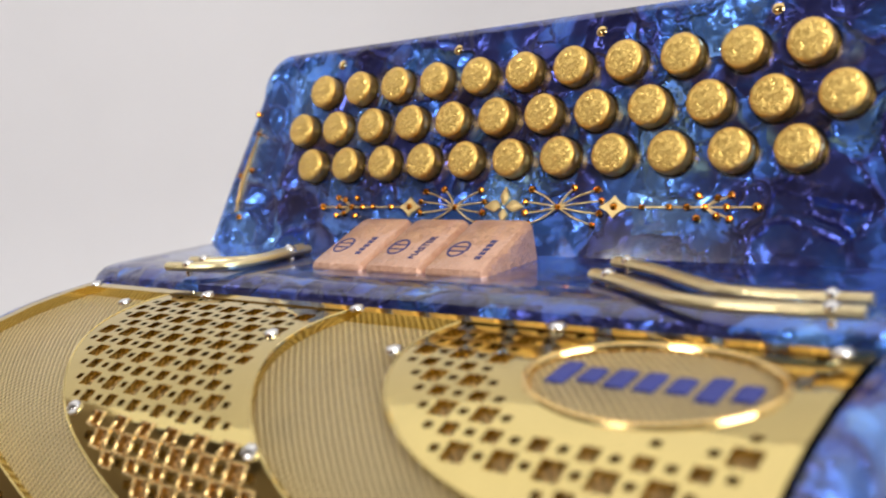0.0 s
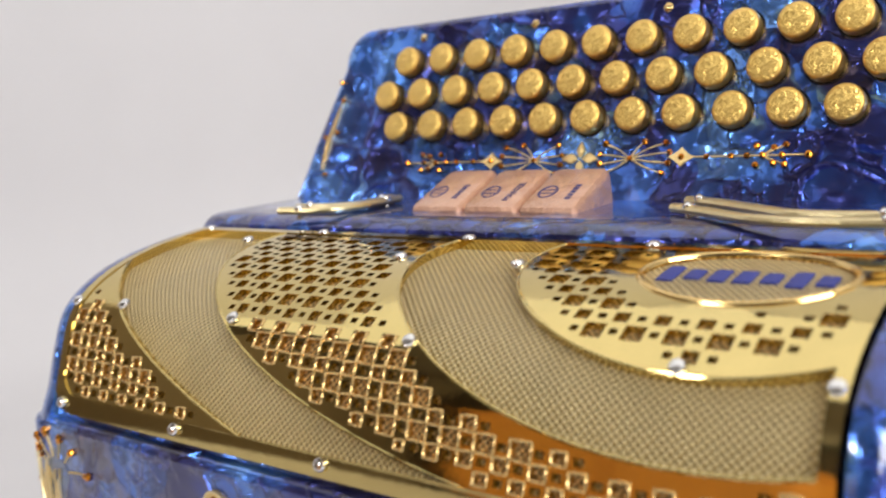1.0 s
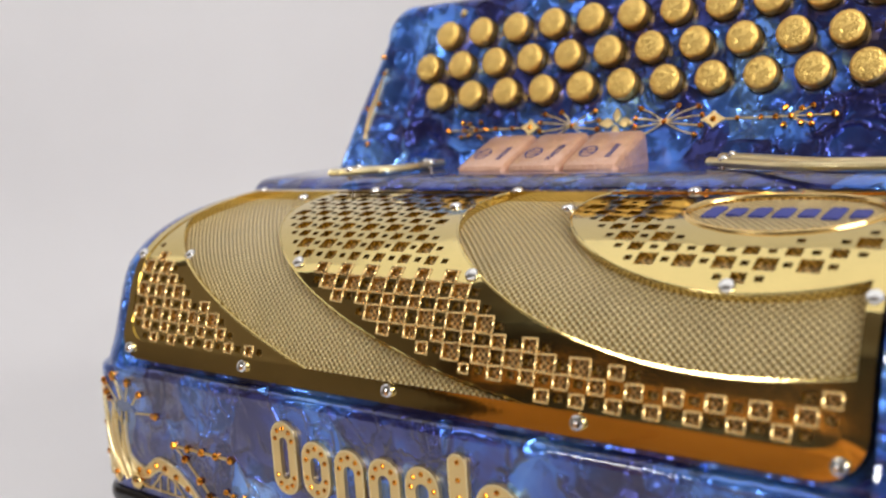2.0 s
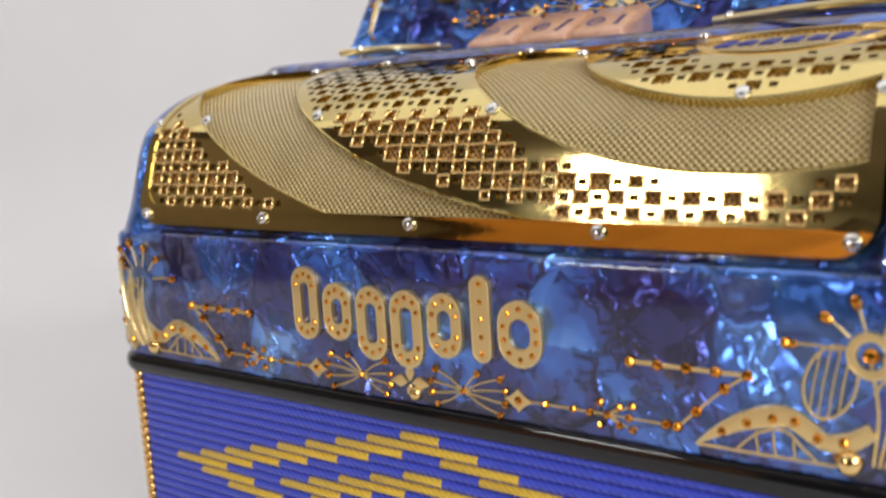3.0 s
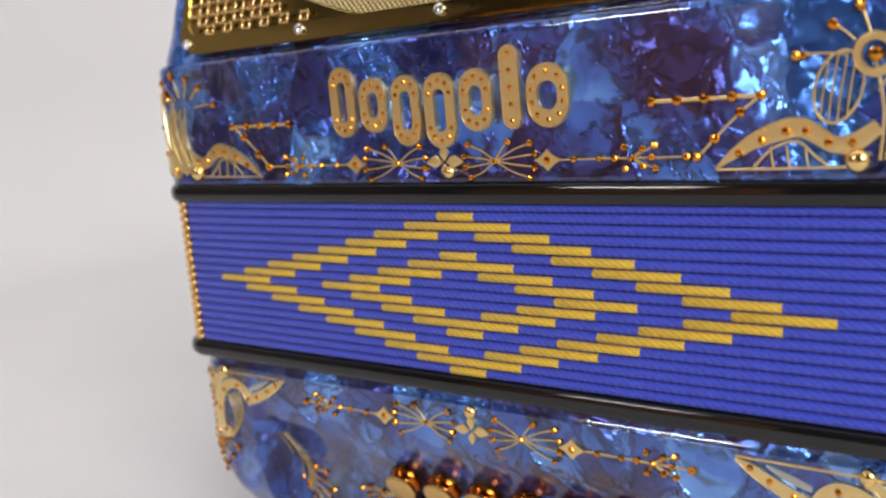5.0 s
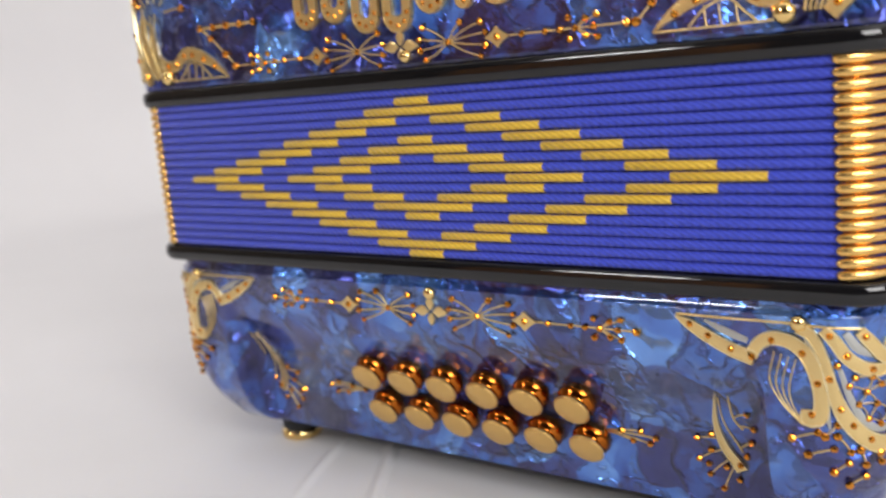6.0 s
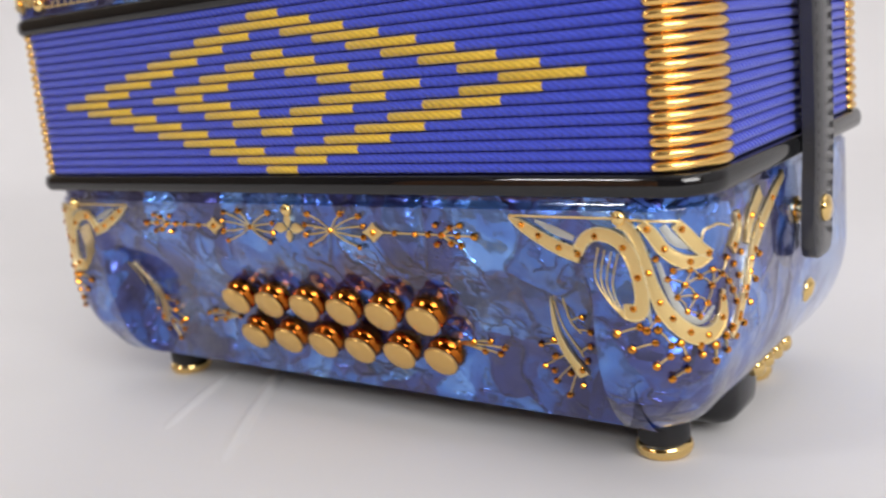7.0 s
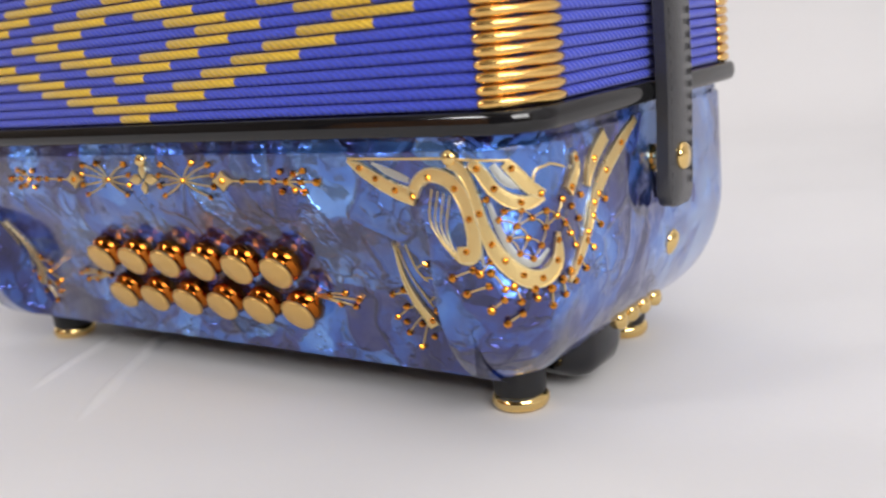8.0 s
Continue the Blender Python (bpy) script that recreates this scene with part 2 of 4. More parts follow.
def turned(profile, sides=24, bm=None, m=None):
    """A turned body about z from pairs of radius and height."""
    rings = []
    for r, h in profile:
        ring = [Vector((r * math.cos(2 * math.pi * k / sides), r * math.sin(2 * math.pi * k / sides), h)) for k in range(sides)]
        rings.append([m @ p for p in ring] if m else ring)
    return loft(rings, True, True, bm)


def curve(points, steps=8):
    """A smooth line (Catmull-Rom) through points of any dimension."""
    p = [Vector(q) for q in points]
    p = [2 * p[0] - p[1], *p, 2 * p[-1] - p[-2]]
    out = []
    for a, b, c, d in zip(p, p[1:], p[2:], p[3:]):
        for k in range(steps):
            t = k / steps
            out.append(0.5 * (2 * b + (c - a) * t + (2 * a - 5 * b + 4 * c - d) * t * t + (3 * b - a - 3 * c + d) * t ** 3))
    return out + [p[-2]]


def inside(poly, x, y):
    odd = False
    for (x0, y0), (x1, y1) in zip(poly, poly[1:] + poly[:1]):
        if (y0 > y) != (y1 > y) and x < (x1 - x0) * (y - y0) / (y1 - y0) + x0:
            odd = not odd
    return odd


def sheet(loops, keep, place, low, high, extra=(), uv=False):
    """A plate cut along closed loops of (u, v); keep(u, v) says what stays; place(u, v, h) lays it on its ground."""
    from mathutils.geometry import delaunay_2d_cdt
    verts, edges = [], []
    for loop in loops:
        base = len(verts)
        verts += [Vector((float(p[0]), float(p[1]))) for p in loop]
        edges += [(base + k, base + (k + 1) % len(loop)) for k in range(len(loop))]
    for a, b in extra:
        edges.append((len(verts), len(verts) + 1))
        verts += [Vector(a), Vector(b)]
    points, _, faces, *_ = delaunay_2d_cdt(verts, edges, [], 0, 1e-4)
    bm = bmesh.new()
    made = {}

    def corner(k, top):
        if (k, top) not in made:
            made[k, top] = bm.verts.new(place(points[k].x, points[k].y, high if top else low))
        return made[k, top]

    kept, rim = [], {}
    layer = bm.loops.layers.uv.new("sheet") if uv else None
    for f in faces:
        c = sum((points[k] for k in f), Vector((0, 0))) / len(f)
        if keep(c.x, c.y):
            kept.append(f)
            for a, b in zip(f, f[1:] + f[:1]):
                if (b, a) in rim:
                    del rim[b, a]
                else:
                    rim[a, b] = True
    for f in kept:
        face = bm.faces.new([corner(k, True) for k in f])
        if layer:
            for k, l in zip(f, face.loops):
                l[layer].uv = (points[k].x * MM, points[k].y * MM)
    if low != high:
        for a, b in rim:
            bm.faces.new((corner(a, True), corner(a, False), corner(b, False), corner(b, True)))
    return bm


def ribbon(line, widths, place, high=0.8, bm=None, steps=6):
    """A flat band along a smooth line of (u, v), with a width at each point."""
    pts = curve([(*p, w) for p, w in zip(line, widths)], steps)
    rings = []
    for k, p in enumerate(pts):
        d = (pts[min(k + 1, len(pts) - 1)] - pts[max(k - 1, 0)]).to_2d()
        d = d.normalized() if d.length > 1e-6 else Vector((1, 0))
        side = Vector((-d.y, d.x)) * max(p.z, 0.15) / 2
        a, b = p.to_2d() + side, p.to_2d() - side
        rings.append([place(a.x, a.y, -0.2), place(a.x, a.y, high * 0.8), place((a.x * 4 + b.x) / 5, (a.y * 4 + b.y) / 5, high),
                      place((a.x + 4 * b.x) / 5, (a.y + 4 * b.y) / 5, high), place(b.x, b.y, high * 0.8), place(b.x, b.y, -0.2)])
    return loft(rings, True, True, bm)


def stand_on(place, u, v, h=0.0):
    """The pose, in metres, of a small thing that stands on a ground place(u, v, h) with its z outwards."""
    p = Vector(place(u, v, h))
    a = (Vector(place(u + 0.2, v, h)) - p).normalized()
    b = (Vector(place(u, v + 0.2, h)) - p).normalized()
    z = (Vector(place(u, v, h + 1)) - p).normalized()
    b = z.cross(a).normalized()
    m = Matrix((a, b, z)).transposed().to_4x4()
    m.translation = p * MM
    return m


# ---- the setting ----


def cloth_height(x, y):
    """The gentle unevenness of the cloth where it lies flat."""
    far = max(0.0, min(1.0, max(abs(x) - 150, abs(y - 70) - 85) / 90))
    far = max(far, 0.55 * max(0.0, min(1.0, (-y - 4) / 50)))
    w = noise.noise(Vector((x * 0.005, y * 0.005, 0))) * 3.5 + noise.noise(Vector((x * 0.012 + y * 0.007, y * 0.015 - x * 0.004, 5))) * 2.2
    crease = abs(noise.noise(Vector((x * 0.008 - y * 0.011, y * 0.004 + x * 0.003, 9)))) * 3
    return (w + crease - 3.5) * far


def table_sheet():
    """The white cloth: it lies on the table and sweeps up round the back and sides as a backdrop."""
    bm = bmesh.new()
    steps = [(f, 0.0) for f in [0.02, 0.06] + [0.09 + 0.0069 * k for k in range(70)] + [0.59 + 0.04 * k for k in range(10)] + [1.0]]
    steps += [(1 + 220 * math.sin(radians(a)) / 900, 220 - 220 * math.cos(radians(a))) for a in range(6, 91, 7)]
    steps += [(1.245 + 0.01 * k, 300 + 110 * k) for k in range(12)]
    plan = round_rect(-900, 950, -820, 760, 400, 34)
    plan = [p for a, b in zip(plan, plan[1:] + plan[:1]) for p in ([a] if math.dist(a, b) < 60 else [(a[0] + (b[0] - a[0]) * k / 24, a[1] + (b[1] - a[1]) * k / 24) for k in range(24)])]
    rows = []
    for f, z in steps:
        row = []
        for px, py in plan:
            x, y = px * f, 60 + (py - 60) * f
            rise = max(0.0, min(1.0, (py + 260) / 200))
            row.append(bm.verts.new((x, y, z * rise * rise + (cloth_height(x, y) if z == 0 else 0))))
        rows.append(row)
    count = len(plan)
    for a, b in zip(rows, rows[1:]):
        for j in range(count):
            bm.faces.new((a[j], a[(j + 1) % count], b[(j + 1) % count], b[j]))
    bm.faces.new(rows[0])
    ob = part("ground", bm, CLOTH, angle=180)
    return tagged(ob, "white cloth spread over the table and up as backdrop", "cloth", kind="structure")


def wall_slab(name, x0, x1, y0, y1, z0, z1, material, label):
    bm = loft([[(x, y, z) for x, y in ((x0, y0), (x1, y0), (x1, y1), (x0, y1))] for z in (z0, z1)])
    return tagged(part(name, bm, material, smooth=False), label, "wall", kind="structure")


cloth = table_sheet()
# pinched folds in the cloth: they rise steeply on one side and run out at both ends
FOLDS = (((-92, 42), (-80, 14), (-66, -18), 2.2, 8), ((-72, 54), (-48, 15), (-20, -30), 2.6, 8))
for p0, p1, p2, high, wide in FOLDS:
    line = curve([p0, p1, p2], 12)
    rings = []
    for k, p in enumerate(line):
        d = (line[min(k + 1, len(line) - 1)] - line[max(k - 1, 0)]).normalized()
        swell = math.sin(math.pi * min(1.0, 0.12 + k / (len(line) - 1) * 0.88)) ** 0.7
        ring = []
        for j in range(-6, 7):
            q = p + Vector((-d.y, d.x)) * wide * j / 6
            lift = math.exp(-(((j - 1) / (1.3 if j > 1 else 2.6)) ** 2)) if abs(j) < 6 else -0.12
            ring.append((q.x, q.y, cloth_height(q.x, q.y) - 0.35 + high * swell * lift))
        rings.append(ring)
    part("cloth_fold", loft(rings, False, False), CLOTH, cloth, "soft fold in the white cloth", angle=180)
wall_slab("table", -860, 910, -790, 720, -750, -8, WOOD, "plain wooden table under the cloth")
wall_slab("wall_north", -2600, 2600, 1200, 1300, -750, 1900, WALL, "plain pale grey wall behind the backdrop")
wall_slab("wall_south", -2600, 2600, -3300, -3200, -750, 1900, PANEL, "plain dark brown wall of the room")
wall_slab("wall_west", -2700, -2600, -3300, 1300, -750, 1900, ROOM, "plain warm beige side wall of the room")
wall_slab("wall_east", 2600, 2700, -3300, 1300, -750, 1900, ROOM, "plain warm beige side wall of the room")
wall_slab("floor", -2700, 2700, -3300, 1300, -850, -750, WOOD, "brown wooden floor below the table")
# out of view: an added orange body that the grille's lower border reflects
cupboard = tagged(new("cupboard"), "unseen orange cupboard, added for its reflection in the gold grille", "cupboard")
part("body", loft([[(x, y, z) for x, y in round_rect(-1060 + i, -350 - i, -1750 + i, -1450 - i, 12, 3)] for z, i in ((-750, 0), (630, 0), (632, -12), (655, -12), (660, -8))]), ORANGE_WOOD, cupboard, angle=30)
for x0, x1 in ((-1045, -712), (-698, -365)):
    part("door", loft([[(x, y, z) for x, z in round_rect(x0 + i, x1 - i, -690 + i, 610 - i, 6, 3)] for y, i in ((-1452, 0), (-1434, 0), (-1431, 3), (-1431, 60), (-1437, 66))]), ORANGE_WOOD, cupboard, angle=30)
# unseen ceiling, kept dark so that the grille's steep front mirrors little light
wall_slab("ceiling", -2700, 2700, -3300, 1300, 1900, 2000, CEILING, "unseen dark ceiling that keeps reflections in the grille dark")

# ---- the accordion ----
accordion = tagged(new("accordion"), "blue pearl button accordion with gold grille standing on white cloth", "accordion")

TREBLE_X, TREBLE_R = 146.0, 12.0
BASS_X, BASS_R = 144.0, 20.0
DEPTH = 152.0


def corner_walk(u, half, r):
    """A point of the plan's outline, and its outward way, at u along the front, round the corner and along the side."""
    s, a = (1 if u >= 0 else -1), abs(u)
    flat = half - r
    if a <= flat:
        return Vector((u, 0, 0)), Vector((0, -1, 0))
    w = (a - flat) / r
    if w <= math.pi / 2:
        out = Vector((s * math.sin(w), -math.cos(w), 0))
        return Vector((s * flat, r, 0)) + out * r, out
    return Vector((s * half, r + (w - math.pi / 2) * r, 0)), Vector((s, 0, 0))


def on_treble(u, z, h):
    p, n = corner_walk(u, TREBLE_X, TREBLE_R)
    return p + n * h + Vector((0, 0, z))


def bass_inset(z):
    """How far the bass case draws in towards its foot, and the slope of that."""
    if z >= 52:
        return 0.0
    w = min(1.0, (52 - z) / 38)
    return 26 * (1 - math.sqrt(max(0.0, 1 - w * w * 0.98)))


def on_bass(u, z, h):
    p, n = corner_walk(u, BASS_X, BASS_R)
    d = (bass_inset(z - 0.3) - bass_inset(z + 0.3)) / 0.6
    out = (n - Vector((0, 0, 1)) * d).normalized()
    return p - n * bass_inset(z) + out * h + Vector((0, 0, z))


# treble case: the lower box and the rounded body under the grille
rings = []
for z, i in ((157, 1), (157.4, 0.2), (158, 0), (159, 0), (200.6, 0), (201.8, 0.1), (203, 0.6), (203.8, 1.7), (204.2, 3.5), (204.25, 6)):
    rings.append([(x, y, z) for x, y in round_rect(-TREBLE_X + i, TREBLE_X - i, i, DEPTH - i, TREBLE_R)])
treble = part("treble_case", loft(rings), PEARL, accordion, "glossy blue pearl treble case")

PROFILE = curve([(0.6, 203), (1.5, 206.6), (4.4, 213), (7.4, 222), (10.4, 231), (14.2, 238.2), (20, 243.4), (27, 247.4), (36, 250.9), (47, 253.6), (60, 255.6), (72, 256.8), (77, 257.2)], 6)
LENGTHS = [0.0]
for a, b in zip(PROFILE, PROFILE[1:]):
    LENGTHS.append(LENGTHS[-1] + (b - a).length)
NORMALS = []
for k in range(len(PROFILE)):
    d = PROFILE[min(k + 1, len(PROFILE) - 1)] - PROFILE[max(k - 1, 0)]
    NORMALS.append(Vector((-d.y, d.x)).normalized())


def on_grille(x, s, h):
    """The grille's ground: x along it, s up over its bend, h outwards."""
    k = min(max(int(np.searchsorted(LENGTHS, s)) - 1, 0), len(PROFILE) - 2)
    t = (s - LENGTHS[k]) / (LENGTHS[k + 1] - LENGTHS[k])
    p, n = PROFILE[k].lerp(PROFILE[k + 1], t), NORMALS[k].lerp(NORMALS[k + 1], min(max(t, 0), 1)).normalized()
    return Vector((x, p.x + n.x * h, p.y + n.y * h))


def body_ring(x, shrink):
    ring = [PROFILE[k] - NORMALS[k] * (3.6 + shrink) for k in range(0, len(PROFILE), 2)]
    ring += [Vector((78.2, 257.8 - max(shrink, 0) * 0.6)), Vector((79.6, 259.6 - max(shrink, 0) * 0.6)), Vector((82.5, 261.2 - max(shrink, 0) * 0.6)), Vector((87, 261.9 - max(shrink, 0) * 0.6)), Vector((96, 262.1 - max(shrink, 0) * 0.6)), Vector((134, 262.2 - max(shrink, 0) * 0.6)), Vector((134, 200))]
    return [(x, p.x, p.y) for p in ring]


body = loft([body_ring(x, i) for x, i in ((-137.5, 9), (-137, 2), (-135.5, -1.9), (-133, -4), (-129.5, -4.6), (-127.4, -4.3), (-126.8, 0), (126.8, 0), (127.4, -4.3), (129.5, -4.6), (133, -4), (135.5, -1.9), (137, 2), (137.5, 9))])
part("treble_body", body, PEARL, accordion, "rounded blue pearl body under the grille", angle=50)

# ---- gold grille ----
CX, CS = 93.0, 85.0
HALF_X, LOW_S, HIGH_S = 126.2, 3.8, 99.5
ELLIPSES = [(60, 44.5), (97, 63), (173, 79), (223, 92)]


def oval(a, b, cx=CX, cs=CS, steps=160):
    return [(cx + a * math.cos(2 * math.pi * k / steps), cs + b * math.sin(2 * math.pi * k / steps)) for k in range(steps)]


def in_oval(x, s, a, b, cx=CX, cs=CS):
    return ((x - cx) / a) ** 2 + ((s - cs) / b) ** 2 < 1


def in_frame(x, s, m=0.0):
    """Inside the grille's outline, which has rounded lower corners."""
    if not (-HALF_X + m < x < HALF_X - m and LOW_S + m < s < HIGH_S - m):
        return False
    dx, ds, r = abs(x) - (HALF_X - m - 10), (LOW_S + m + 10) - s, 10
    return dx < 0 or ds < 0 or dx * dx + ds * ds < r * r


def zone(x, s):
    k = 0
    for a, b in ELLIPSES:
        if in_oval(x, s, a, b):
            return k
        k += 1
    return k


BADGE = (25.0, 15.5, 93.0, 78.5)


def hole_fits(x, s, w, h, m):
    """Whether a hole keeps the margin m from the bands, the frame and the badge."""
    for px, ps in [(x + i * w, s + j * h) for i in (-1, 1) for j in (-1, 1)]:
        if ps < 10.2 or not in_frame(px, ps, 3.2 + m * 0.4) or in_oval(px, ps, BADGE[0] + 3, BADGE[1] + 3, BADGE[2], BADGE[3]):
            return False
        k = zone(x, s)
        if k not in (0, 2, 4):
            return False
        top = 1.6 if k == 2 and s < 24 else m
        if k < 4 and not in_oval(px, ps, ELLIPSES[k][0] - m, ELLIPSES[k][1] - m):
            return False
        if k > 0 and in_oval(px, ps, ELLIPSES[k - 1][0] + top, ELLIPSES[k - 1][1] + top):
            return False
    return True


STEEP = 44.0
holes, slits = [], []
for i in range(-14, 15):
    # close rows of large and small holes down the steep front, wider ones over the flat top
    for x, s, w, h in [(9.9 * i - 0.3, 12.3 + 8 * j, 2.75, 2.15) for j in range(4)] + [(9.9 * i + 4.65, 16.3 + 8 * j, 2.05, 1.65) for j in range(4)]:
        for size in (1.0, 0.66):
            if hole_fits(x, s, w * size, h * size, 2.0):
                holes.append((x, s, w * size, h * size))
                break
    for x, s in [(9.9 * i + 4.65, 12.3 + 8 * j) for j in range(4)] + [(9.9 * i - 0.3, 16.3 + 8 * j) for j in range(3)]:
        if hole_fits(x, s, 1.3, 0.95, 2.0):
            slits.append((x, s, 1.3, 0.95))
    for j in range(4, 12):
        for x, s, w, h in ((9.9 * i - 0.3, 9.8 * j + 1.2, 2.6, 2.3), (9.9 * i + 4.65, 9.8 * j + 6.1, 1.9, 1.7), (9.9 * i + 4.65, 9.8 * j + 1.2, 1.05, 0.9), (9.9 * i - 0.3, 9.8 * j + 6.1, 1.05, 0.9)):
            if s > STEEP and hole_fits(x, s, w, h, 2.6):
                holes.append((x, s, w, h))
columns = {}
for hole in holes + slits:
    columns.setdefault(round((hole[0] + 0.3) / 4.95), []).append(hole)


def in_hole(x, s):
    return any(abs(x - q[0]) < q[2] and abs(s - q[1]) < q[3] for q in columns.get(round((x + 0.3) / 4.95), ()))


outline = [(-HALF_X, HIGH_S), (-HALF_X, LOW_S + 10)]
outline += [(-HALF_X + 10 - 10 * math.cos(radians(a)), LOW_S + 10 - 10 * math.sin(radians(a))) for a in range(10, 91, 10)]
outline += [(-x, s) for x, s in outline[::-1]]
inner = [(x * (HALF_X - 3.4) / HALF_X, (s - HIGH_S) * 86.4 / 95.7 + HIGH_S - 3.4) for x, s in outline]
loops = [outline, inner, oval(*BADGE[:2], *BADGE[2:], 72)] + [oval(a, b) for a, b in ELLIPSES]
loops += [[(x - w, s - h), (x + w, s - h), (x + w, s + h), (x - w, s + h)] for x, s, w, h in holes + slits]
across = [((-HALF_X, s), (HALF_X, s)) for s in (8.5, 13.5, 18.5, 23.5, 27.5, 31, 34, 37, 40, 43, 46, 50, 56, 64, 76, 90)]


def in_inner(x, s):
    return inside(inner, x, s)


def on_border(x, s, h):
    """The border strip, whose lower edge is rolled back."""
    return on_grille(x, s, h - (1.9 * max(0.0, 9.6 - s) / 5.8 if h > 0 else 0.0))


grille = part("grille", sheet([outline, inner], lambda x, s: inside(outline, x, s) and not in_inner(x, s), on_border, -3.0, 1.6, across), GOLD_PALE, accordion, "polished gold metal grille over the treble body", angle=40)
for k, (name, text) in enumerate((("centre_plate", "pierced gold plate round the badge"), ("inner_band", "recessed fine gold gauze band"), ("middle_plate", "gold plate pierced with square holes"),
                                  ("outer_band", "recessed fine gold gauze band"), ("end_plate", "gold plate pierced with square holes"))):
    if k in (1, 3):
        bm = sheet(loops[:3] + loops[3:7], lambda x, s: in_inner(x, s) and zone(x, s) == k, on_grille, -1.6, -1.6, across, True)
        part(name, bm, GAUZE, grille, text, angle=180)
    else:
        bm = sheet(loops, lambda x, s: in_inner(x, s) and zone(x, s) == k and not in_hole(x, s) and not in_oval(x, s, *BADGE), on_grille, -1.9, 1.2, across)
        part(name, bm, GOLD_PALE, grille, text, angle=40)
bm = sheet(loops[:7], lambda x, s: in_inner(x, s) and zone(x, s) in (0, 2, 4) and not in_oval(x, s, *BADGE), on_grille, -0.8, -0.8, across, True)
part("lining", bm, BACKING, grille, "brown gauze lining behind the holes", angle=180)
for k, (a, b) in enumerate(ELLIPSES):
    run, runs = [], []
    for x, s in oval(a - 0.4, b - 0.4, steps=240) + oval(a - 0.4, b - 0.4, steps=240)[:1]:
        if s > 9.4 and in_frame(x, s, 2.0):
            run.append(on_grille(x, s, 1.0))
        else:
            if len(run) > 3:
                runs.append(run)
            run = []
    if len(run) > 3:
        runs.append(run)
    bm = bmesh.new()
    for run in runs:
        tube(run, 0.45, 8, bm)
    part("band_rim", bm, GOLD_PALE, grille, "raised polished gold rim")

# a raised, bevelled rim round every hole of the steep front
rims = {}
for x, s, w, h in holes:
    if s > STEEP:
        continue
    m = stand_on(on_grille, x, s)
    if w in rims:
        again(rims[w], m)
    else:
        loops4 = [[(sx * (w + g), sy * (h + g), z) for sx, sy in ((-1, -1), (1, -1), (1, 1), (-1, 1))] for g, z in ((0.5, 0.9), (0.36, 1.5), (0.1, 1.7), (-0.15, 1.5), (-0.3, 0.6), (-0.3, -1.9))]
        rims[w] = part("hole_rim", loft(loops4, True, False), RIM_GOLD, grille, "", True, 60)
        rims[w].matrix_basis = m

# badge: an oval of gauze with a row of plain blue bars
badge = part("badge", sheet([oval(*BADGE[:2], *BADGE[2:], 72)], lambda x, s: in_oval(x, s, *BADGE), on_grille, -0.2, 0.3, [((60, s), (125, s)) for s in (66, 72, 78, 84, 90)], True), GAUZE, grille, "oval gauze badge with plain blue marks", angle=60)
part("badge_rim", tube([on_grille(x, s, 0.9) for x, s in oval(*BADGE[:2], *BADGE[2:], 73)] + [on_grille(BADGE[2] + BADGE[0], BADGE[3], 0.9)], 1.0, 8), GOLD, grille, "polished gold badge rim")
for k in range(7):
    x = 75 + 6.1 * k
    h = (4.4, 2.8, 3.5, 3.5, 2.8, 4.4, 2.8)[k]
    part("badge_mark", ribbon([(x, 78.5 - h), (x, 78.5), (x, 78.5 + h)], [4.0, 4.2, 4.0], on_grille, 0.9), BADGE_BLUE, grille)

# grille screws
bm = turned([(2.0, 0), (2.0, 0.6), (1.7, 1.1), (1.0, 1.4), (0.3, 1.5)], 14)
screw = part("screw", bm, STEEL, grille, "bright domed steel screw")
spots = [(x, 7.2) for x in (-121, -60.8, 0, 60.5, 121)] + [(x, 98) for x in (-121, -61, 0.5, 61, 121)] + [(-100, 41.6), (-46, 41.5), (21.5, 41), (124, 42), (-126, 41), (-9.3, 77.7), (32, 77), (92.2, 42.5), (-86, 86)]
for k, (x, s) in enumerate(spots):
    m = stand_on(on_grille, x, s, 1.1)
    if k:
        again(screw, m)
    else:
        screw.matrix_basis = m

# ---- fingerboard ----
TILT = radians(20)


def on_board(x, s, h):
    """The fingerboard's face: x along it, s up its slope from the line of ornaments, h outwards."""
    return Vector((x, 133.4 + s * math.sin(TILT) - h * math.cos(TILT), 275.6 + s * math.cos(TILT) + h * math.sin(TILT)))


half = [(138, -18), (131, 8), (119.5, 43)] + [(119.5 - 13 + 13.5 * math.cos(radians(a)), 46 + 13 * math.sin(radians(a))) for a in range(10, 91, 10)]
edge = [(-x, s) for x, s in half] + half[::-1]
rings = []
for h, i in ((-16, 0), (-2.4, 0), (-0.8, 0.6), (-0.2, 1.6), (0, 3.2)):
    rings.append([on_board(x * (1 - i / 130), s - i if s > 0 else s, h) for x, s in edge])
fingerboard = part("fingerboard", loft(rings), PEARL, accordion, "blue pearl fingerboard with three rows of buttons")
bm = turned([(5.5, 0), (5.75, 0.5), (5.85, 3.1), (5.8, 3.8), (5.55, 4.3), (5.25, 4.6), (5.1, 4.6)], 28)
button = part("button", bm, BUTTON_SIDE, fingerboard, "round gold button with a glittering face", angle=60)
face = part("button_face", turned([(5.2, 4.45), (5.1, 4.68), (4.4, 4.9), (3.2, 5.05), (1.5, 5.12), (0.3, 5.14)], 24), HAMMERED, button, "hammered gold face", angle=60)
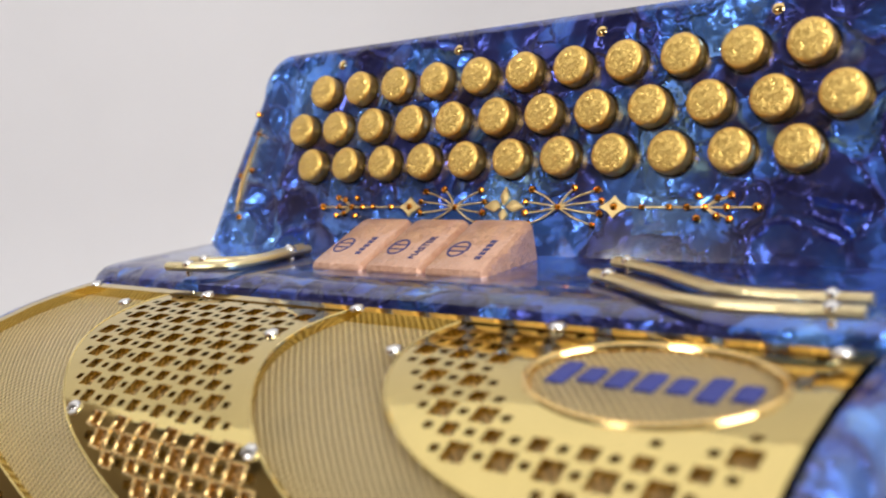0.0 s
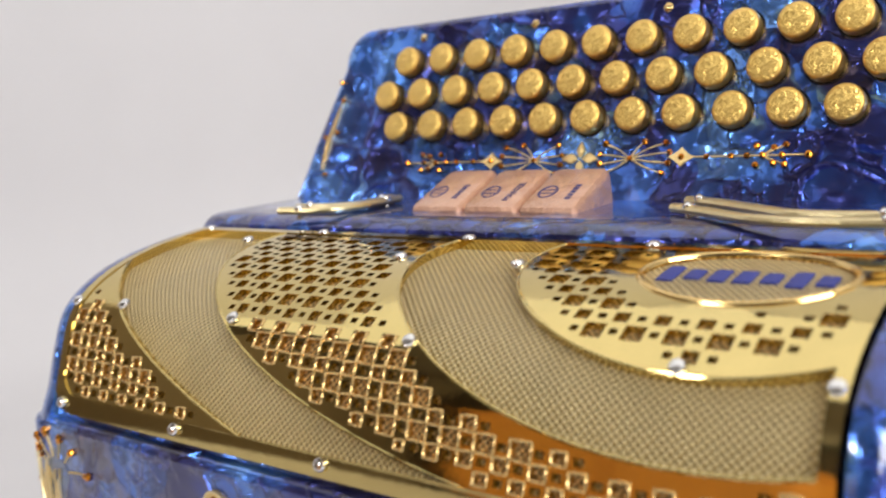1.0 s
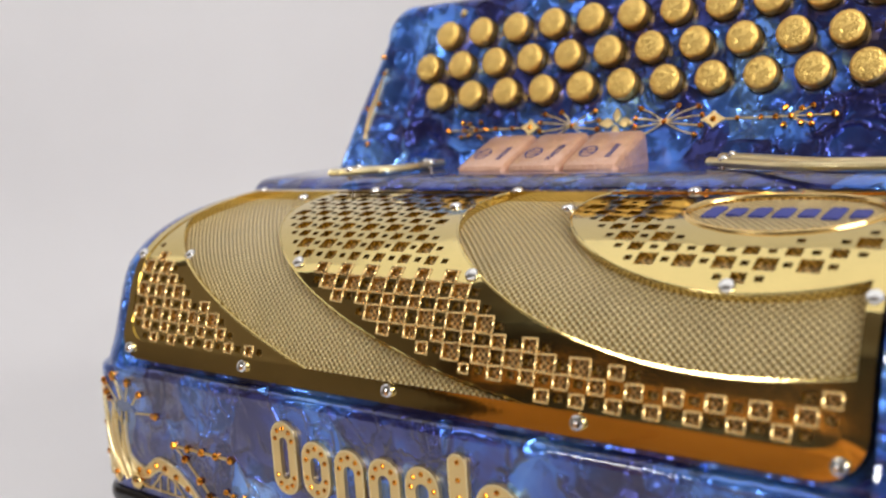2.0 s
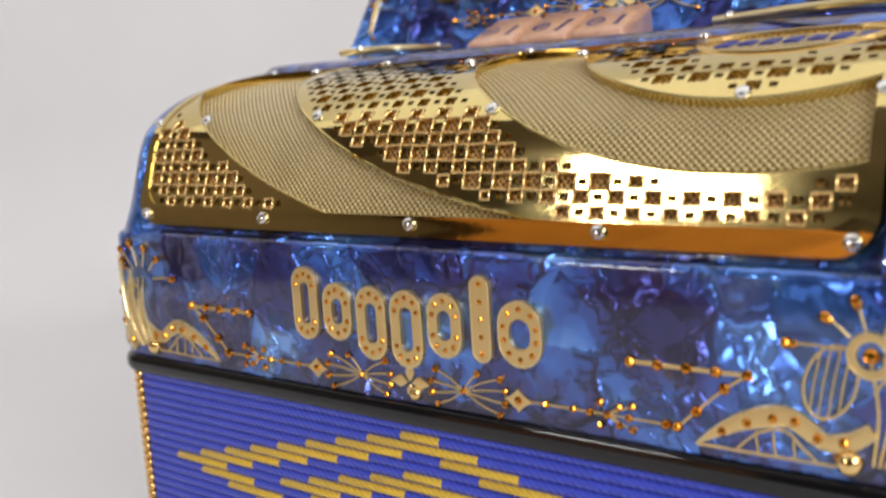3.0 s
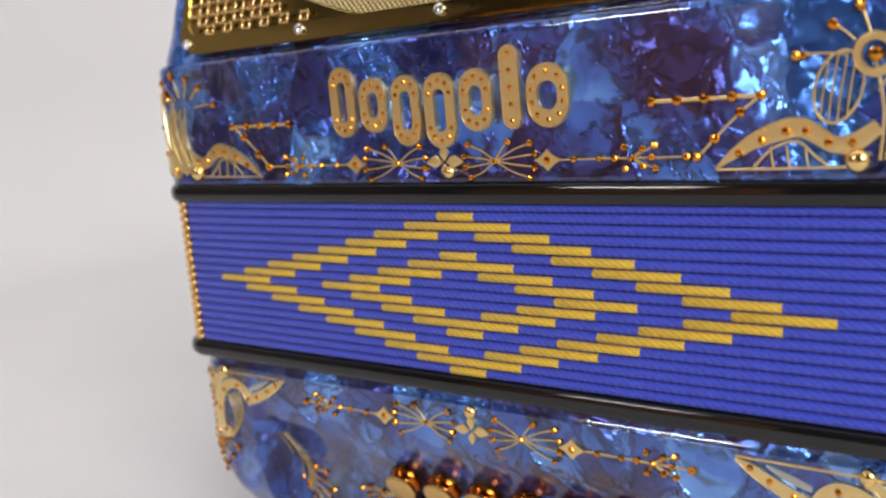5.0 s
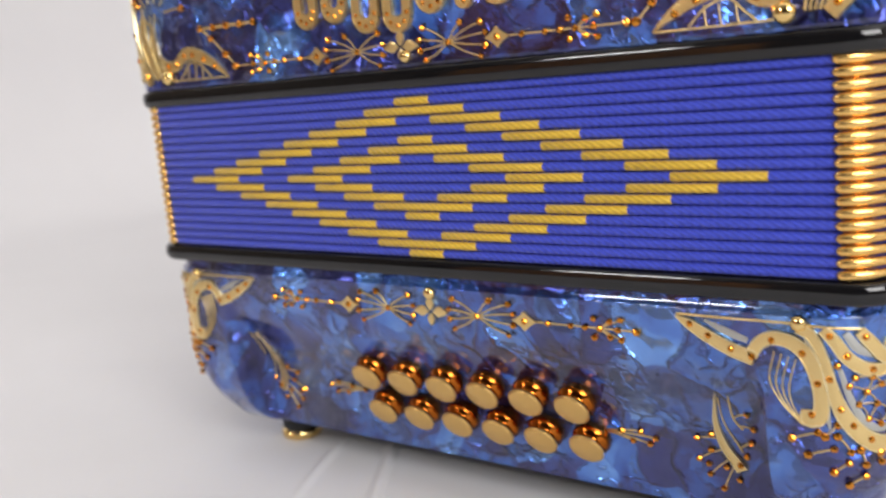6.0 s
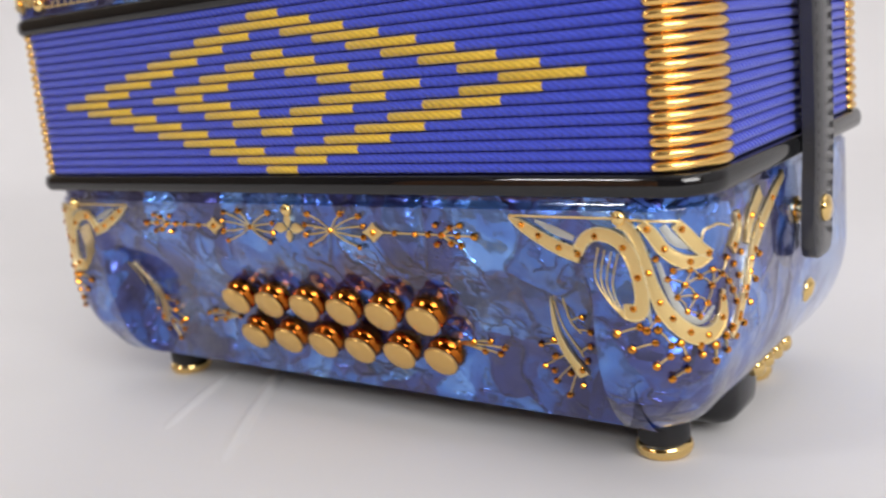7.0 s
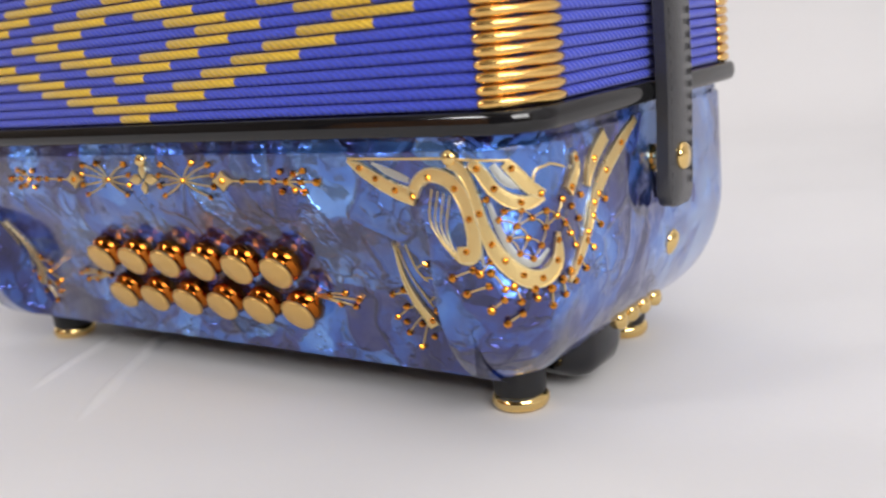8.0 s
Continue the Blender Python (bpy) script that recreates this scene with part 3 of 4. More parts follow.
collar = part("button_hole", turned([(6.5, -0.1), (6.5, 0.12), (5.7, 0.14)], 28), BLACK, fingerboard, "dark round button hole")
first = True
for count, x0, s in ((11, -82.0, 14.3), (12, -89.5, 27.5), (11, -81.3, 41.2)):
    for k in range(count):
        m = stand_on(on_board, x0 + 17.2 * k, s)
        if first:
            button.matrix_basis, collar.matrix_basis, first = m, m, False
        else:
            twin, lid = again(button, m), again(face, Matrix.Identity(4))
            lid.parent = twin
            again(collar, m)
dot = part("board_pin", turned([(1.6, 0), (1.6, 0.3), (1.2, 0.6), (0.2, 0.7)], 14), GOLD, fingerboard, "small gold pin")
for k, x in enumerate((-77.5, -24.3, 28.7, 80.4)):
    m = stand_on(on_board, x, 51.8)
    if k:
        again(dot, m)
    else:
        dot.matrix_basis = m

# ---- register switches on the shelf ----
for k in range(3):
    x0 = -44.0 + 22.4 * k
    rings = []
    for x, i in ((x0, 2.4), (x0 + 0.35, 1.4), (x0 + 1.1, 0.5), (x0 + 2.4, 0), (x0 + 18.8, 0), (x0 + 20.1, 0.5), (x0 + 20.85, 1.4), (x0 + 21.2, 2.4)):
        rings.append([(x - (y - 95) * 0.08, y + dy * i, z + dz * i) for y, z, dy, dz in ((95.5, 259, 1, 0), (95, 262.6, 1, 0), (95.6, 264.0, 0.8, -0.6), (97.0, 264.9, 0.3, -1), (119.8, 273.0, -0.4, -1), (122.0, 273.4, -0.5, -1), (124.2, 272.2, -1, -1), (126, 259, -1, 0))])
    switch = part("register_switch", loft(rings), ROSE, accordion, "rose glitter register switch with dark marks", angle=25)

    def on_switch(u, v, h):
        """The switch's sloping top: u across, v up the slope."""
        return Vector((x0 + 10.6 + u - v * 0.08, 96.2 + v * 0.941 - h * 0.337, 264.6 + v * 0.337 + h * 0.941))

    ring = [(-4.2 + 3.0 * math.cos(2 * math.pi * j / 24), 9.5 + 4.0 * math.sin(2 * math.pi * j / 24)) for j in range(25)]
    part("switch_mark", ribbon(ring, [0.7] * 25, on_switch, 0.15, None, 2), INK, switch)
    for v in (8.3, 10.7):
        part("switch_mark", ribbon([(-6.6, v), (-4.2, v), (-1.8, v)], [0.55] * 3, on_switch, 0.15), INK, switch)
    if k == 1:
        words = bpy.data.curves.new("switch_word", "FONT")
        words.body, words.size, words.extrude, words.align_x, words.align_y = "MASTER", 0.0036, 0.00008, "CENTER", "CENTER"
        temp = new("switch_word", words)
        bpy.context.view_layer.update()
        data = bpy.data.meshes.new_from_object(temp.evaluated_get(bpy.context.evaluated_depsgraph_get()))
        bpy.data.objects.remove(temp)
        data.materials.append(INK) if not data.materials else None
        data.materials[0] = INK
        word = new("switch_word", data)
        word.parent = switch
        word.matrix_basis = stand_on(on_switch, 5.2, 9.5, 0.12) @ pose(0, 0, 0, 0, 0, 90)
    else:
        for v in (5.2, 7.4, 9.6, 11.8, 14.0):
            part("switch_mark", ribbon([(4.2, v), (5.2, v), (6.2, v)], [1.5] * 3, on_switch, 0.15), INK, switch)

# shelf trims: pairs of raised gold bars that sweep outwards
TRIMS = [[(50, 115), (57, 112), (67, 106), (80, 96), (90, 89), (100, 87), (110, 87), (121, 88)], [(53, 99), (62, 94), (72, 87), (84, 79), (94, 76), (104, 75.5), (114, 76), (123, 77)],
         [(-72, 118), (-70.5, 108), (-69.5, 99), (-73, 92), (-83, 89), (-92, 88)], [(-67, 116), (-66, 104), (-66, 92), (-69, 83.5), (-78, 80), (-91, 78)]]
for line in TRIMS:
    pts = curve([(x, y, 262.0 + 2.0) for x, y in line], 6)
    trim = part("shelf_trim", tube(pts, 1.9, 10, None, True, 0.75), SATIN_GOLD, accordion, "raised curved gold trim bar on the shelf")
    for p in (pts[4], pts[-5]):
        part("trim_post", turned([(1.0, -3), (1.0, 0), (1.9, 0.3), (1.7, 1.4), (0.5, 2.2)], 12, None, Matrix.Translation(p)), STEEL, trim, "bright fixing stud")

# ---- rims ----


def rim(name, z0, z1, text):
    rings = []
    for t in range(13):
        w = radians(-90 + 15 * t)
        out = 0.5 + 1.3 * math.cos(w)
        z = (z0 + z1) / 2 + (z1 - z0) / 2 * math.sin(w)
        i = -out if 0 < t < 12 else 4
        rings.append([(x, y, z) for x, y in round_rect(-TREBLE_X + i, TREBLE_X - i, i, DEPTH - i, 14)])
    return part(name, loft(rings), BLACK, accordion, text, angle=60)


rim("upper_rim", 150.8, 157.3, "glossy black rim above the bellows")
rim("lower_rim", 88.2, 94.4, "glossy black rim below the bellows")

# ---- bellows ----
PITCH = 3.16
FOLD_Z = [146.7 - PITCH * k for k in range(-1, 17)]
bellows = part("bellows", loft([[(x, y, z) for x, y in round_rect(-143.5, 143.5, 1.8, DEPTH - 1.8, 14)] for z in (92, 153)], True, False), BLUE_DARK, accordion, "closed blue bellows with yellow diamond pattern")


def fold_section(grow):
    """Half-round ridge of one fold: out and up from its middle."""
    return [(-2.0, -1.5), (-0.5, -1.32), (0.25 + grow, -0.8), (0.5 + grow, 0.0), (0.25 + grow, 0.8), (-0.5, 1.32), (-2.0, 1.5)]


def fold_ring(z):
    rings = []
    for out, dz in fold_section(0):
        i = -out
        rings.append([(x, y, z + dz) for x, y in round_rect(-145 + i, 145 - i, i, DEPTH - i, 16, 6)])
    return loft(rings, True, False)


fold = part("fold", fold_ring(0), BLUE_CORD, bellows, angle=80)
fold.matrix_basis = pose(0, 0, FOLD_Z[0] * MM)
for z in FOLD_Z[1:]:
    again(fold, pose(0, 0, z * MM))


def cord(x0, x1):
    rings = []
    for x, g in ((x0, -0.5), (x0 + 0.3, 0.3), (x1 - 0.3, 0.3), (x1, -0.5)):
        rings.append([(x, -(out + (0.3 if g > 0 else 0.0)), dz * 0.97) for out, dz in fold_section(0.15)])
    return loft(rings, True, True)


STEP = 13.54
cords = {}


def lay_cord(x0, x1, row):
    key = (round(x0, 2), round(x1, 2))
    m = pose(0, 0, (146.7 - PITCH * row) * MM)
    if key in cords:
        again(cords[key], m)
    else:
        cords[key] = part("gold_cord", cord(x0, x1), GOLD_CORD, bellows, "", True, 80)
        cords[key].matrix_basis = m


for top, steps in ((0, 8), (4, 4)):
    for j in range(steps + 1):
        near = 7.2 + STEP * j
        far = 7.2 + STEP * (j - 2)
        for row in {top + j, 16 - top - j}:
            if j < 2:
                lay_cord(-near, near, row)
            else:
                lay_cord(-near, -far, row)
                lay_cord(far, near, row)

# gold corner wires
rings = []
arc = [(129 + 16.5 * math.sin(radians(a)), 16 - 16.5 * math.cos(radians(a))) for a in (11, 14, 20, 30, 40, 50, 60, 70, 80, 90)] + [(145.5, 18.5), (145.3, 20.5)]
wire_bm = tube([(x, y, 0) for x, y in arc], [0.9, 1.3, 1.5, 1.55, 1.4, 1.22, 1.3, 1.5, 1.55, 1.5, 1.3, 0.9], 10)
wire = part("corner_wire", wire_bm, GOLD_WIRE, bellows, "polished gold corner wire", angle=80)
first = True
for sx in (1, -1):
    for sy in (1, -1):
        flip = Matrix.Diagonal((sx, sy, 1, 1))
        for z in FOLD_Z:
            m = Matrix.Translation((0, 0 if sy > 0 else DEPTH * MM, z * MM)) @ flip
            if first:
                wire.matrix_basis, first = m, False
            else:
                again(wire, m)

# ---- bass case ----
BAY = (-106.0, 111.0)
BAY_Z = [12, 14, 24, 33, 42, 48, 53, 58, 64, 69, 74]
BAY_Y = [21.6, 21.5, 20.6, 19, 15.8, 12.8, 10.0, 7.0, 3.4, 0.9, 0]


def bay_depth(z):
    """How far the bay's hollow face lies behind the case's front."""
    return float(np.interp(z, BAY_Z, BAY_Y))


def bass_shape():
    """The case's loft, with a slanting bay pressed into the lower front for the buttons."""
    zs = [88.5, 85.2, 84.7, 84.2, 76, 70, 66, 64.5, 63, 61.5, 60, 58, 56, 53, 50, 46, 42, 38, 34, 31, 28, 25, 22.5, 20, 18, 16.5, 15.2, 14.3]
    rings = []
    front = [BAY[0] - 14, BAY[0] - 7, BAY[0] - 3.5, BAY[0] - 1.5, BAY[0], BAY[0] + 1.5, BAY[0] + 3.5, BAY[0] + 7, BAY[0] + 12] + [-80 + 20 * k for k in range(9)] + [BAY[1] - 12, BAY[1] - 7, BAY[1] - 3.5, BAY[1] - 1.5, BAY[1], BAY[1] + 1.5, BAY[1] + 3.5, BAY[1] + 7, BAY[1] + 11]
    for z in zs:
        i = bass_inset(z) + (0.9 if z > 85 else 0.0)
        plan = round_rect(-BASS_X + i, BASS_X - i, i, DEPTH - i, max(BASS_R - i * 0.3, 8), 8)
        ring = [(x, y, z) for x, y in plan]
        deep = bay_depth(z)
        row = []
        for x in front:
            e = min(x - BAY[0], BAY[1] - x)
            w = min(1.0, max(0.0, (e + 1.5) / 4))
            w = w * w * (3 - 2 * w)
            y = i + max(0.0, deep - i) * w
            row.append((x, y, z))
        rings.append(ring + row)
    return rings


bass = part("bass_case", loft(bass_shape()), PEARL, accordion, "blue pearl bass case with a slanting bay for buttons", angle=70)
bm = loft([[(x, y, z) for x, y in round_rect(-120, 120, 30, DEPTH - 24, 10)] for z in (11.6, 12.2, 15.5)])
part("bottom_plate", bm, BLACK, accordion, "black base plate under the bass case")


def on_bay(x, z, h):
    d = (bay_depth(z - 2) - bay_depth(z + 2)) / 4
    out = Vector((0, -1, -d)).normalized()
    return Vector((x, bay_depth(z), z)) + out * h


def button_seat(x, z, h):
    return Vector((x, bay_depth(z), z)) + Vector((0, -0.88, -0.475)) * h


# bass buttons: polished barrels with flat matt caps
barrel = [(5.0, -1.6), (6.1, 0.0), (6.65, 1.4), (6.7, 2.6), (6.2, 3.8), (5.3, 4.6), (5.0, 5.2), (5.3, 5.8), (6.0, 6.2)]
bass_button = part("bass_button", turned(barrel, 24), BRONZE, bass, "polished copper-gold bass button barrel", angle=60)
cap = part("button_cap", turned([(6.1, 6.1), (6.2, 6.6), (5.7, 7.2), (2.7, 7.7), (0.3, 7.8)], 24), CAP_GOLD, bass_button, "flat matt gold cap", angle=40)
first = True
for x0, z in ((-40.5, 49.0), (-40.0, 33.5)):
    for k in range(6):
        m = stand_on(button_seat, x0 + 17.55 * k, z)
        if first:
            bass_button.matrix_basis, first = m, False
        else:
            twin = again(bass_button, m)
            lid = again(cap, Matrix.Identity(4))
            lid.parent = twin

# feet
for x in (113.5, -113.5):
    for y in (38.0, 112.0):
        m = Matrix.Translation((x, y, 0))
        foot = part("foot", turned([(7.6, 4), (8.2, 6), (8.4, 15), (8.4, 22)], 24, None, m), RUBBER, accordion, "black rubber foot with gold base")
        part("foot_base", turned([(6.4, 0), (8.2, 0.6), (9.0, 2.2), (8.9, 3.6), (8.0, 4.8), (7.0, 5.2)], 28, None, m), GOLD, foot, "scalloped polished gold foot base", angle=60)

# ---- ornaments: rhinestones, diamonds, stars and gold bands ----
bm = turned([(1.2, -0.3), (1.25, 0.3), (0.95, 0.7), (0.5, 0.95), (0.2, 0.97)], 8)
GEM = part("rhinestone", bm, AMBER, treble, "amber rhinestone", False)
first_gem = [True]
CHANCE = random.Random(5)


def gem(owner, place, u, v, size=1.0, h=0.25):
    lean = pose(0, 0, 0, CHANCE.uniform(-16, 16), CHANCE.uniform(-16, 16), CHANCE.uniform(0, 45))
    m = stand_on(place, u, v, h) @ lean @ Matrix.Diagonal((size * 0.92, size * 0.92, size * 1.0, 1))
    if first_gem[0]:
        GEM.parent, GEM.matrix_basis, first_gem[0] = owner, m, False
    else:
        again(GEM, m).parent = owner


def line_of(owner, place, points, width=0.8, name="gold_line"):
    part(name, ribbon(points, [width * 0.75] * len(points), place, 0.4, None, 4), GOLD_FLAT, owner)


def beside(points, widths, side):
    """A line along a band, just inside its edge."""
    out = []
    for k, (u, v) in enumerate(points):
        (u0, v0), (u1, v1) = points[max(k - 1, 0)], points[min(k + 1, len(points) - 1)]
        far = math.hypot(u1 - u0, v1 - v0) or 1.0
        w = side * max(widths[k] / 2 - 0.2, 0.0)
        out.append((u - (v1 - v0) / far * w, v + (u1 - u0) / far * w))
    return out


def band(owner, place, points, widths, name="gold_band", high=0.8):
    part(name, ribbon(points, widths, place, high), GOLD_FLAT, owner, "engraved flat gold band")
    for side in (1, -1):
        part("band_edge", ribbon(beside(points, widths, side), [0.42] * len(points), place, high + 0.12), EDGE_GOLD, owner, "bright bevelled edge of a gold band")


def inlay(owner, place, points, widths):
    part("grey_inlay", ribbon(points, widths, place, 0.45), SILVER, owner, "dull grey etched metal inlay")


def diamond(owner, place, u, v, a=4.6, b=3.2):
    ring = []
    for (x0, y0), (x1, y1) in (((a, 0), (0, b)), ((0, b), (-a, 0)), ((-a, 0), (0, -b)), ((0, -b), (a, 0))):
        for k in range(4):
            t = k / 4
            pull = 1 - 0.55 * t * (1 - t)
            ring.append((u + (x0 + (x1 - x0) * t) * pull, v + (y0 + (y1 - y0) * t) * pull))
    part("diamond", sheet([ring], lambda x, y: inside(ring, x, y), place, -0.2, 0.7), GOLD_FLAT, owner, "small gold diamond plate")
    gem(owner, place, u, v, 1.0, 0.6)


def star(owner, place, u, v, side):
    for k, (dx, dy) in enumerate(((12.6, 5.0), (14.2, 1.8), (14.0, -1.9), (12.0, -5.2), (-9.6, 5.2), (-11.4, 1.6), (-11.2, -1.8), (-9.4, -5.0), (5.0, 5.6))):
        line_of(owner, place, [(u, v), (u + side * dx * 0.5, v + dy * 0.62), (u + side * dx, v + dy)], 0.6)
        gem(owner, place, u + side * dx, v + dy, 0.85 if k % 2 else 1.0)
    gem(owner, place, u, v, 0.9)


def cluster(owner, place, u, v, side):
    for dx, dy in ((-5, 0), (0, 0), (3.4, 2.4), (3.4, -2.4), (-2, 3.0), (-2, -3.0), (7, 3.2), (7, -3.0), (6, 0)):
        gem(owner, place, u + side * dx, v + dy, 0.95)
    for dx, dy in ((3.4, 2.4), (3.4, -2.4), (7, 3.2), (7, -3.0)):
        line_of(owner, place, [(u, v), (u + side * dx / 2, v + dy / 2), (u + side * dx, v + dy)], 0.5)


def motif(owner, place, v, mid=0.0, end=79.0):
    """The row of diamonds, stars and clusters that all three cases bear."""
    for side in (1, -1):
        line_of(owner, place, [(mid + side * x, v) for x in (33, 45, 58, end)], 0.65)
        diamond(owner, place, mid + side * 37.5, v)
        for x in (46, 54):
            gem(owner, place, mid + side * x, v, 0.9)
        cluster(owner, place, mid + side * 64, v, side)
        gem(owner, place, mid + side * end, v, 1.15)
        star(owner, place, mid + side * 19, v, side)
        part("petal", ribbon([(mid + side * 1.0, v), (mid + side * 3.5, v + 0.3), (mid + side * 7.0, v)], [0.4, 3.6, 0.4], place, 0.8), GOLD_FLAT, owner, "small gold petal")
    part("petal", ribbon([(mid, v + 0.5), (mid, v + 3), (mid, v + 6)], [0.4, 3.0, 0.3], place, 0.8), GOLD_FLAT, owner, "small gold petal")
    part("petal", ribbon([(mid, v - 0.5), (mid, v - 2.4), (mid, v - 4.6)], [0.4, 2.8, 0.3], place, 0.8), GOLD_FLAT, owner, "small gold petal")


motif(treble, on_treble, 163.9, -1.7, 80.0)
motif(bass, on_bass, 76.2, -0.6, 76.0)
motif(fingerboard, on_board, 0.0, 2.2, 78.0)

# chains of stones on the treble front
for side in (1, -1):
    chain = [(81.2, 163.7), (86.1, 168.4), (93.1, 174.8), (98.7, 178.8)]
    line_of(treble, on_treble, [(side * u, v) for u, v in chain], 0.9)
    line_of(treble, on_treble, [(side * u, 178.7) for u in (69, 78, 88, 98.7)], 1.3)
    for u, v in chain + [(91.2, 178.7), (83.8, 178.7), (76.4, 178.6), (69, 178.6)]:
        gem(treble, on_treble, side * u, v, 1.25)

# treble corners: a wing, a ribbed oval and a spray of stones
stud_bm = turned([(2.9, 0), (3.0, 0.8), (2.6, 1.9), (1.6, 2.7), (0.3, 3.0)], 20)
stud = part("stud", stud_bm, GOLD, treble, "round polished gold stud", angle=60)
stud.matrix_basis = stand_on(on_treble, 121.2, 162.0)
again(stud, stand_on(on_treble, -121.2, 162.0))
again(stud, stand_on(on_treble, 0, 160.8)).scale = (0.7, 0.7, 0.7)
for u, v in ((112.6 + 9.5, 83.0), (-122.0, 83.0), (-0.3, 82.8)):
    twin = again(stud, stand_on(on_bass, u, v))
    twin.parent = bass
    twin.scale = (0.75, 0.75, 0.75)
for side in (1, -1):
    def at(*pts):
        return [(side * u, v) for u, v in pts]

    band(treble, on_treble, at((86, 160.6), (91, 164.2), (97, 167.6), (103, 169.8), (108, 170.4), (112, 168.4), (116, 166.0), (121, 166.6), (126, 170)), [0.4, 2.6, 4.2, 5.0, 5.0, 4.4, 4.2, 4.4, 3.6])
    line_of(treble, on_treble, at((86, 160.4), (100, 160.4), (121, 160.6)), 0.8)
    line_of(treble, on_treble, at((96, 161), (101, 165.5), (107, 167), (111, 163.5), (114, 161)), 0.8)
    for u in (101, 105, 109.5):
        line_of(treble, on_treble, at((u, 160.6), (u - 0.4, 163), (u - 0.6, 166)), 0.6)
    if side > 0:
        ring = [(117 + 5.6 * math.cos(w) + 1.6 * math.sin(w), 179.5 + 8.4 * math.sin(w)) for w in (2 * math.pi * k / 20 for k in range(21))]
        line_of(treble, on_treble, at(*ring), 0.8, "oval_ring")
        for du in (-3.2, -1.2, 0.9, 3.0):
            h = 8.0 * math.sqrt(1 - (du / 5.6) ** 2)
            line_of(treble, on_treble, at((117 + du + h * 0.18, 179.5 + h), (117 + du - 0.2, 179.5), (117 + du - h * 0.18, 179.5 - h)), 0.5)
        ring = [(125.5 + 4.0 * math.cos(w), 186.5 + 4.2 * math.sin(w)) for w in (2 * math.pi * k / 16 for k in range(17))]
        band(treble, on_treble, at(*ring), [2.2] * 17, "gold_ring")
        gem(treble, on_treble, side * 125.5, 186.5, 1.6)
    else:
        # this corner bears a fan of broad feathers instead of the ribbed oval
        for pts, w in ((((122, 162), (125.5, 168), (127, 176), (125.5, 184)), 3.4), (((127, 162), (131, 170), (133, 180), (131.5, 190)), 4.2), (((132, 162), (137, 170), (140, 182), (139, 194)), 4.6), (((138, 162), (144, 171), (148, 183), (148, 193)), 4.6)):
            band(treble, on_treble, at(*pts), [w * 0.8, w, w * 0.8, 0.4], "gold_feather")
            line_of(treble, on_treble, at(*[(u, v) for u, v in pts]), 0.5, "feather_rib")
    for (u0, v0), (u1, v1) in (((119, 187), (107.4, 187.5)), ((121, 190), (116, 194.2)), ((124.5, 191), (122.3, 198.2)), ((128, 191), (131, 199.8)), ((130, 190), (137, 197)), ((126, 178), (136, 192.8))):
        line_of(treble, on_treble, at((u0, v0), ((u0 + u1) / 2, (v0 + v1) / 2 + 0.4), (u1, v1)), 0.7)
        gem(treble, on_treble, side * u1, v1, 1.2)
        gem(treble, on_treble, side * ((u0 + u1) / 2 + (u1 - u0) * 0.36), (v0 + v1) / 2 + (v1 - v0) * 0.36, 0.9)
    for k in range(6):
        line_of(treble, on_treble, at((126 + 1.2 * k, 162), (127.0 + 2.3 * k, 174), (125 + 3.0 * k, 187 - 0.5 * k)), 0.9)
    band(treble, on_treble, at((132, 160.8), (137, 166), (141.5, 174), (144, 184), (143, 194)), [4.6, 4.2, 3.6, 2.6, 0.5])
    for u, v in ((92.5, 164.6), (98.5, 167.6), (104.5, 169.6), (109.5, 169.6), (114.5, 166.6), (120, 166.4), (119, 163), (134, 163.4), (139, 170), (143, 180)):
        gem(treble, on_treble, side * u, v, 1.0, 0.7)

# seven gold plates in a row on the treble front: plain slotted shapes set with stones
MARKS = ((-41.5, 184.6, 5.4, 11.6), (-28.2, 183.0, 5.8, 9.0), (-14.6, 180.6, 5.8, 11.2), (-1.2, 180.0, 5.9, 11.6), (12.6, 182.4, 6.0, 9.4), (25.2, 185.4, 3.3, 12.2), (37.6, 182.4, 7.0, 9.2))


def stadium(u, v, a, b, steps=9):
    r = a
    ring = [(u + r * math.cos(radians(w)), v + b - r + r * math.sin(radians(w))) for w in range(0, 181, 180 // steps)]
    return ring + [(u - r * math.cos(radians(w)), v - b + r - r * math.sin(radians(w))) for w in range(0, 181, 180 // steps)]


for u, v, a, b in MARKS:
    outer = stadium(u, v, a, b)
    slot = stadium(u, v, a - 3.7, b - 5.0) if a > 4 else []
    mark = part("name_plate", sheet([outer] + ([slot] if slot else []), lambda x, y: inside(outer, x, y) and not (slot and inside(slot, x, y)), on_treble, -0.2, 1.3), GOLD_FLAT, treble, "plain gold plate set with stones", angle=40)
    part("plate_edge", ribbon(stadium(u, v, a - 0.35, b - 0.35) + [(u + a - 0.35, v + b - a)], [0.5] * (len(outer) + 1), on_treble, 1.42, None, 2), EDGE_GOLD, treble, "bright edge of a gold plate")
    mid = stadium(u, v, a - 1.9, b - 2.3, 4) if slot else [(u, v + b * k / 5) for k in (-4, -2, 0, 2, 4)]
    for x, y in mid:
        gem(treble, on_treble, x, y, 0.72, 1.15)

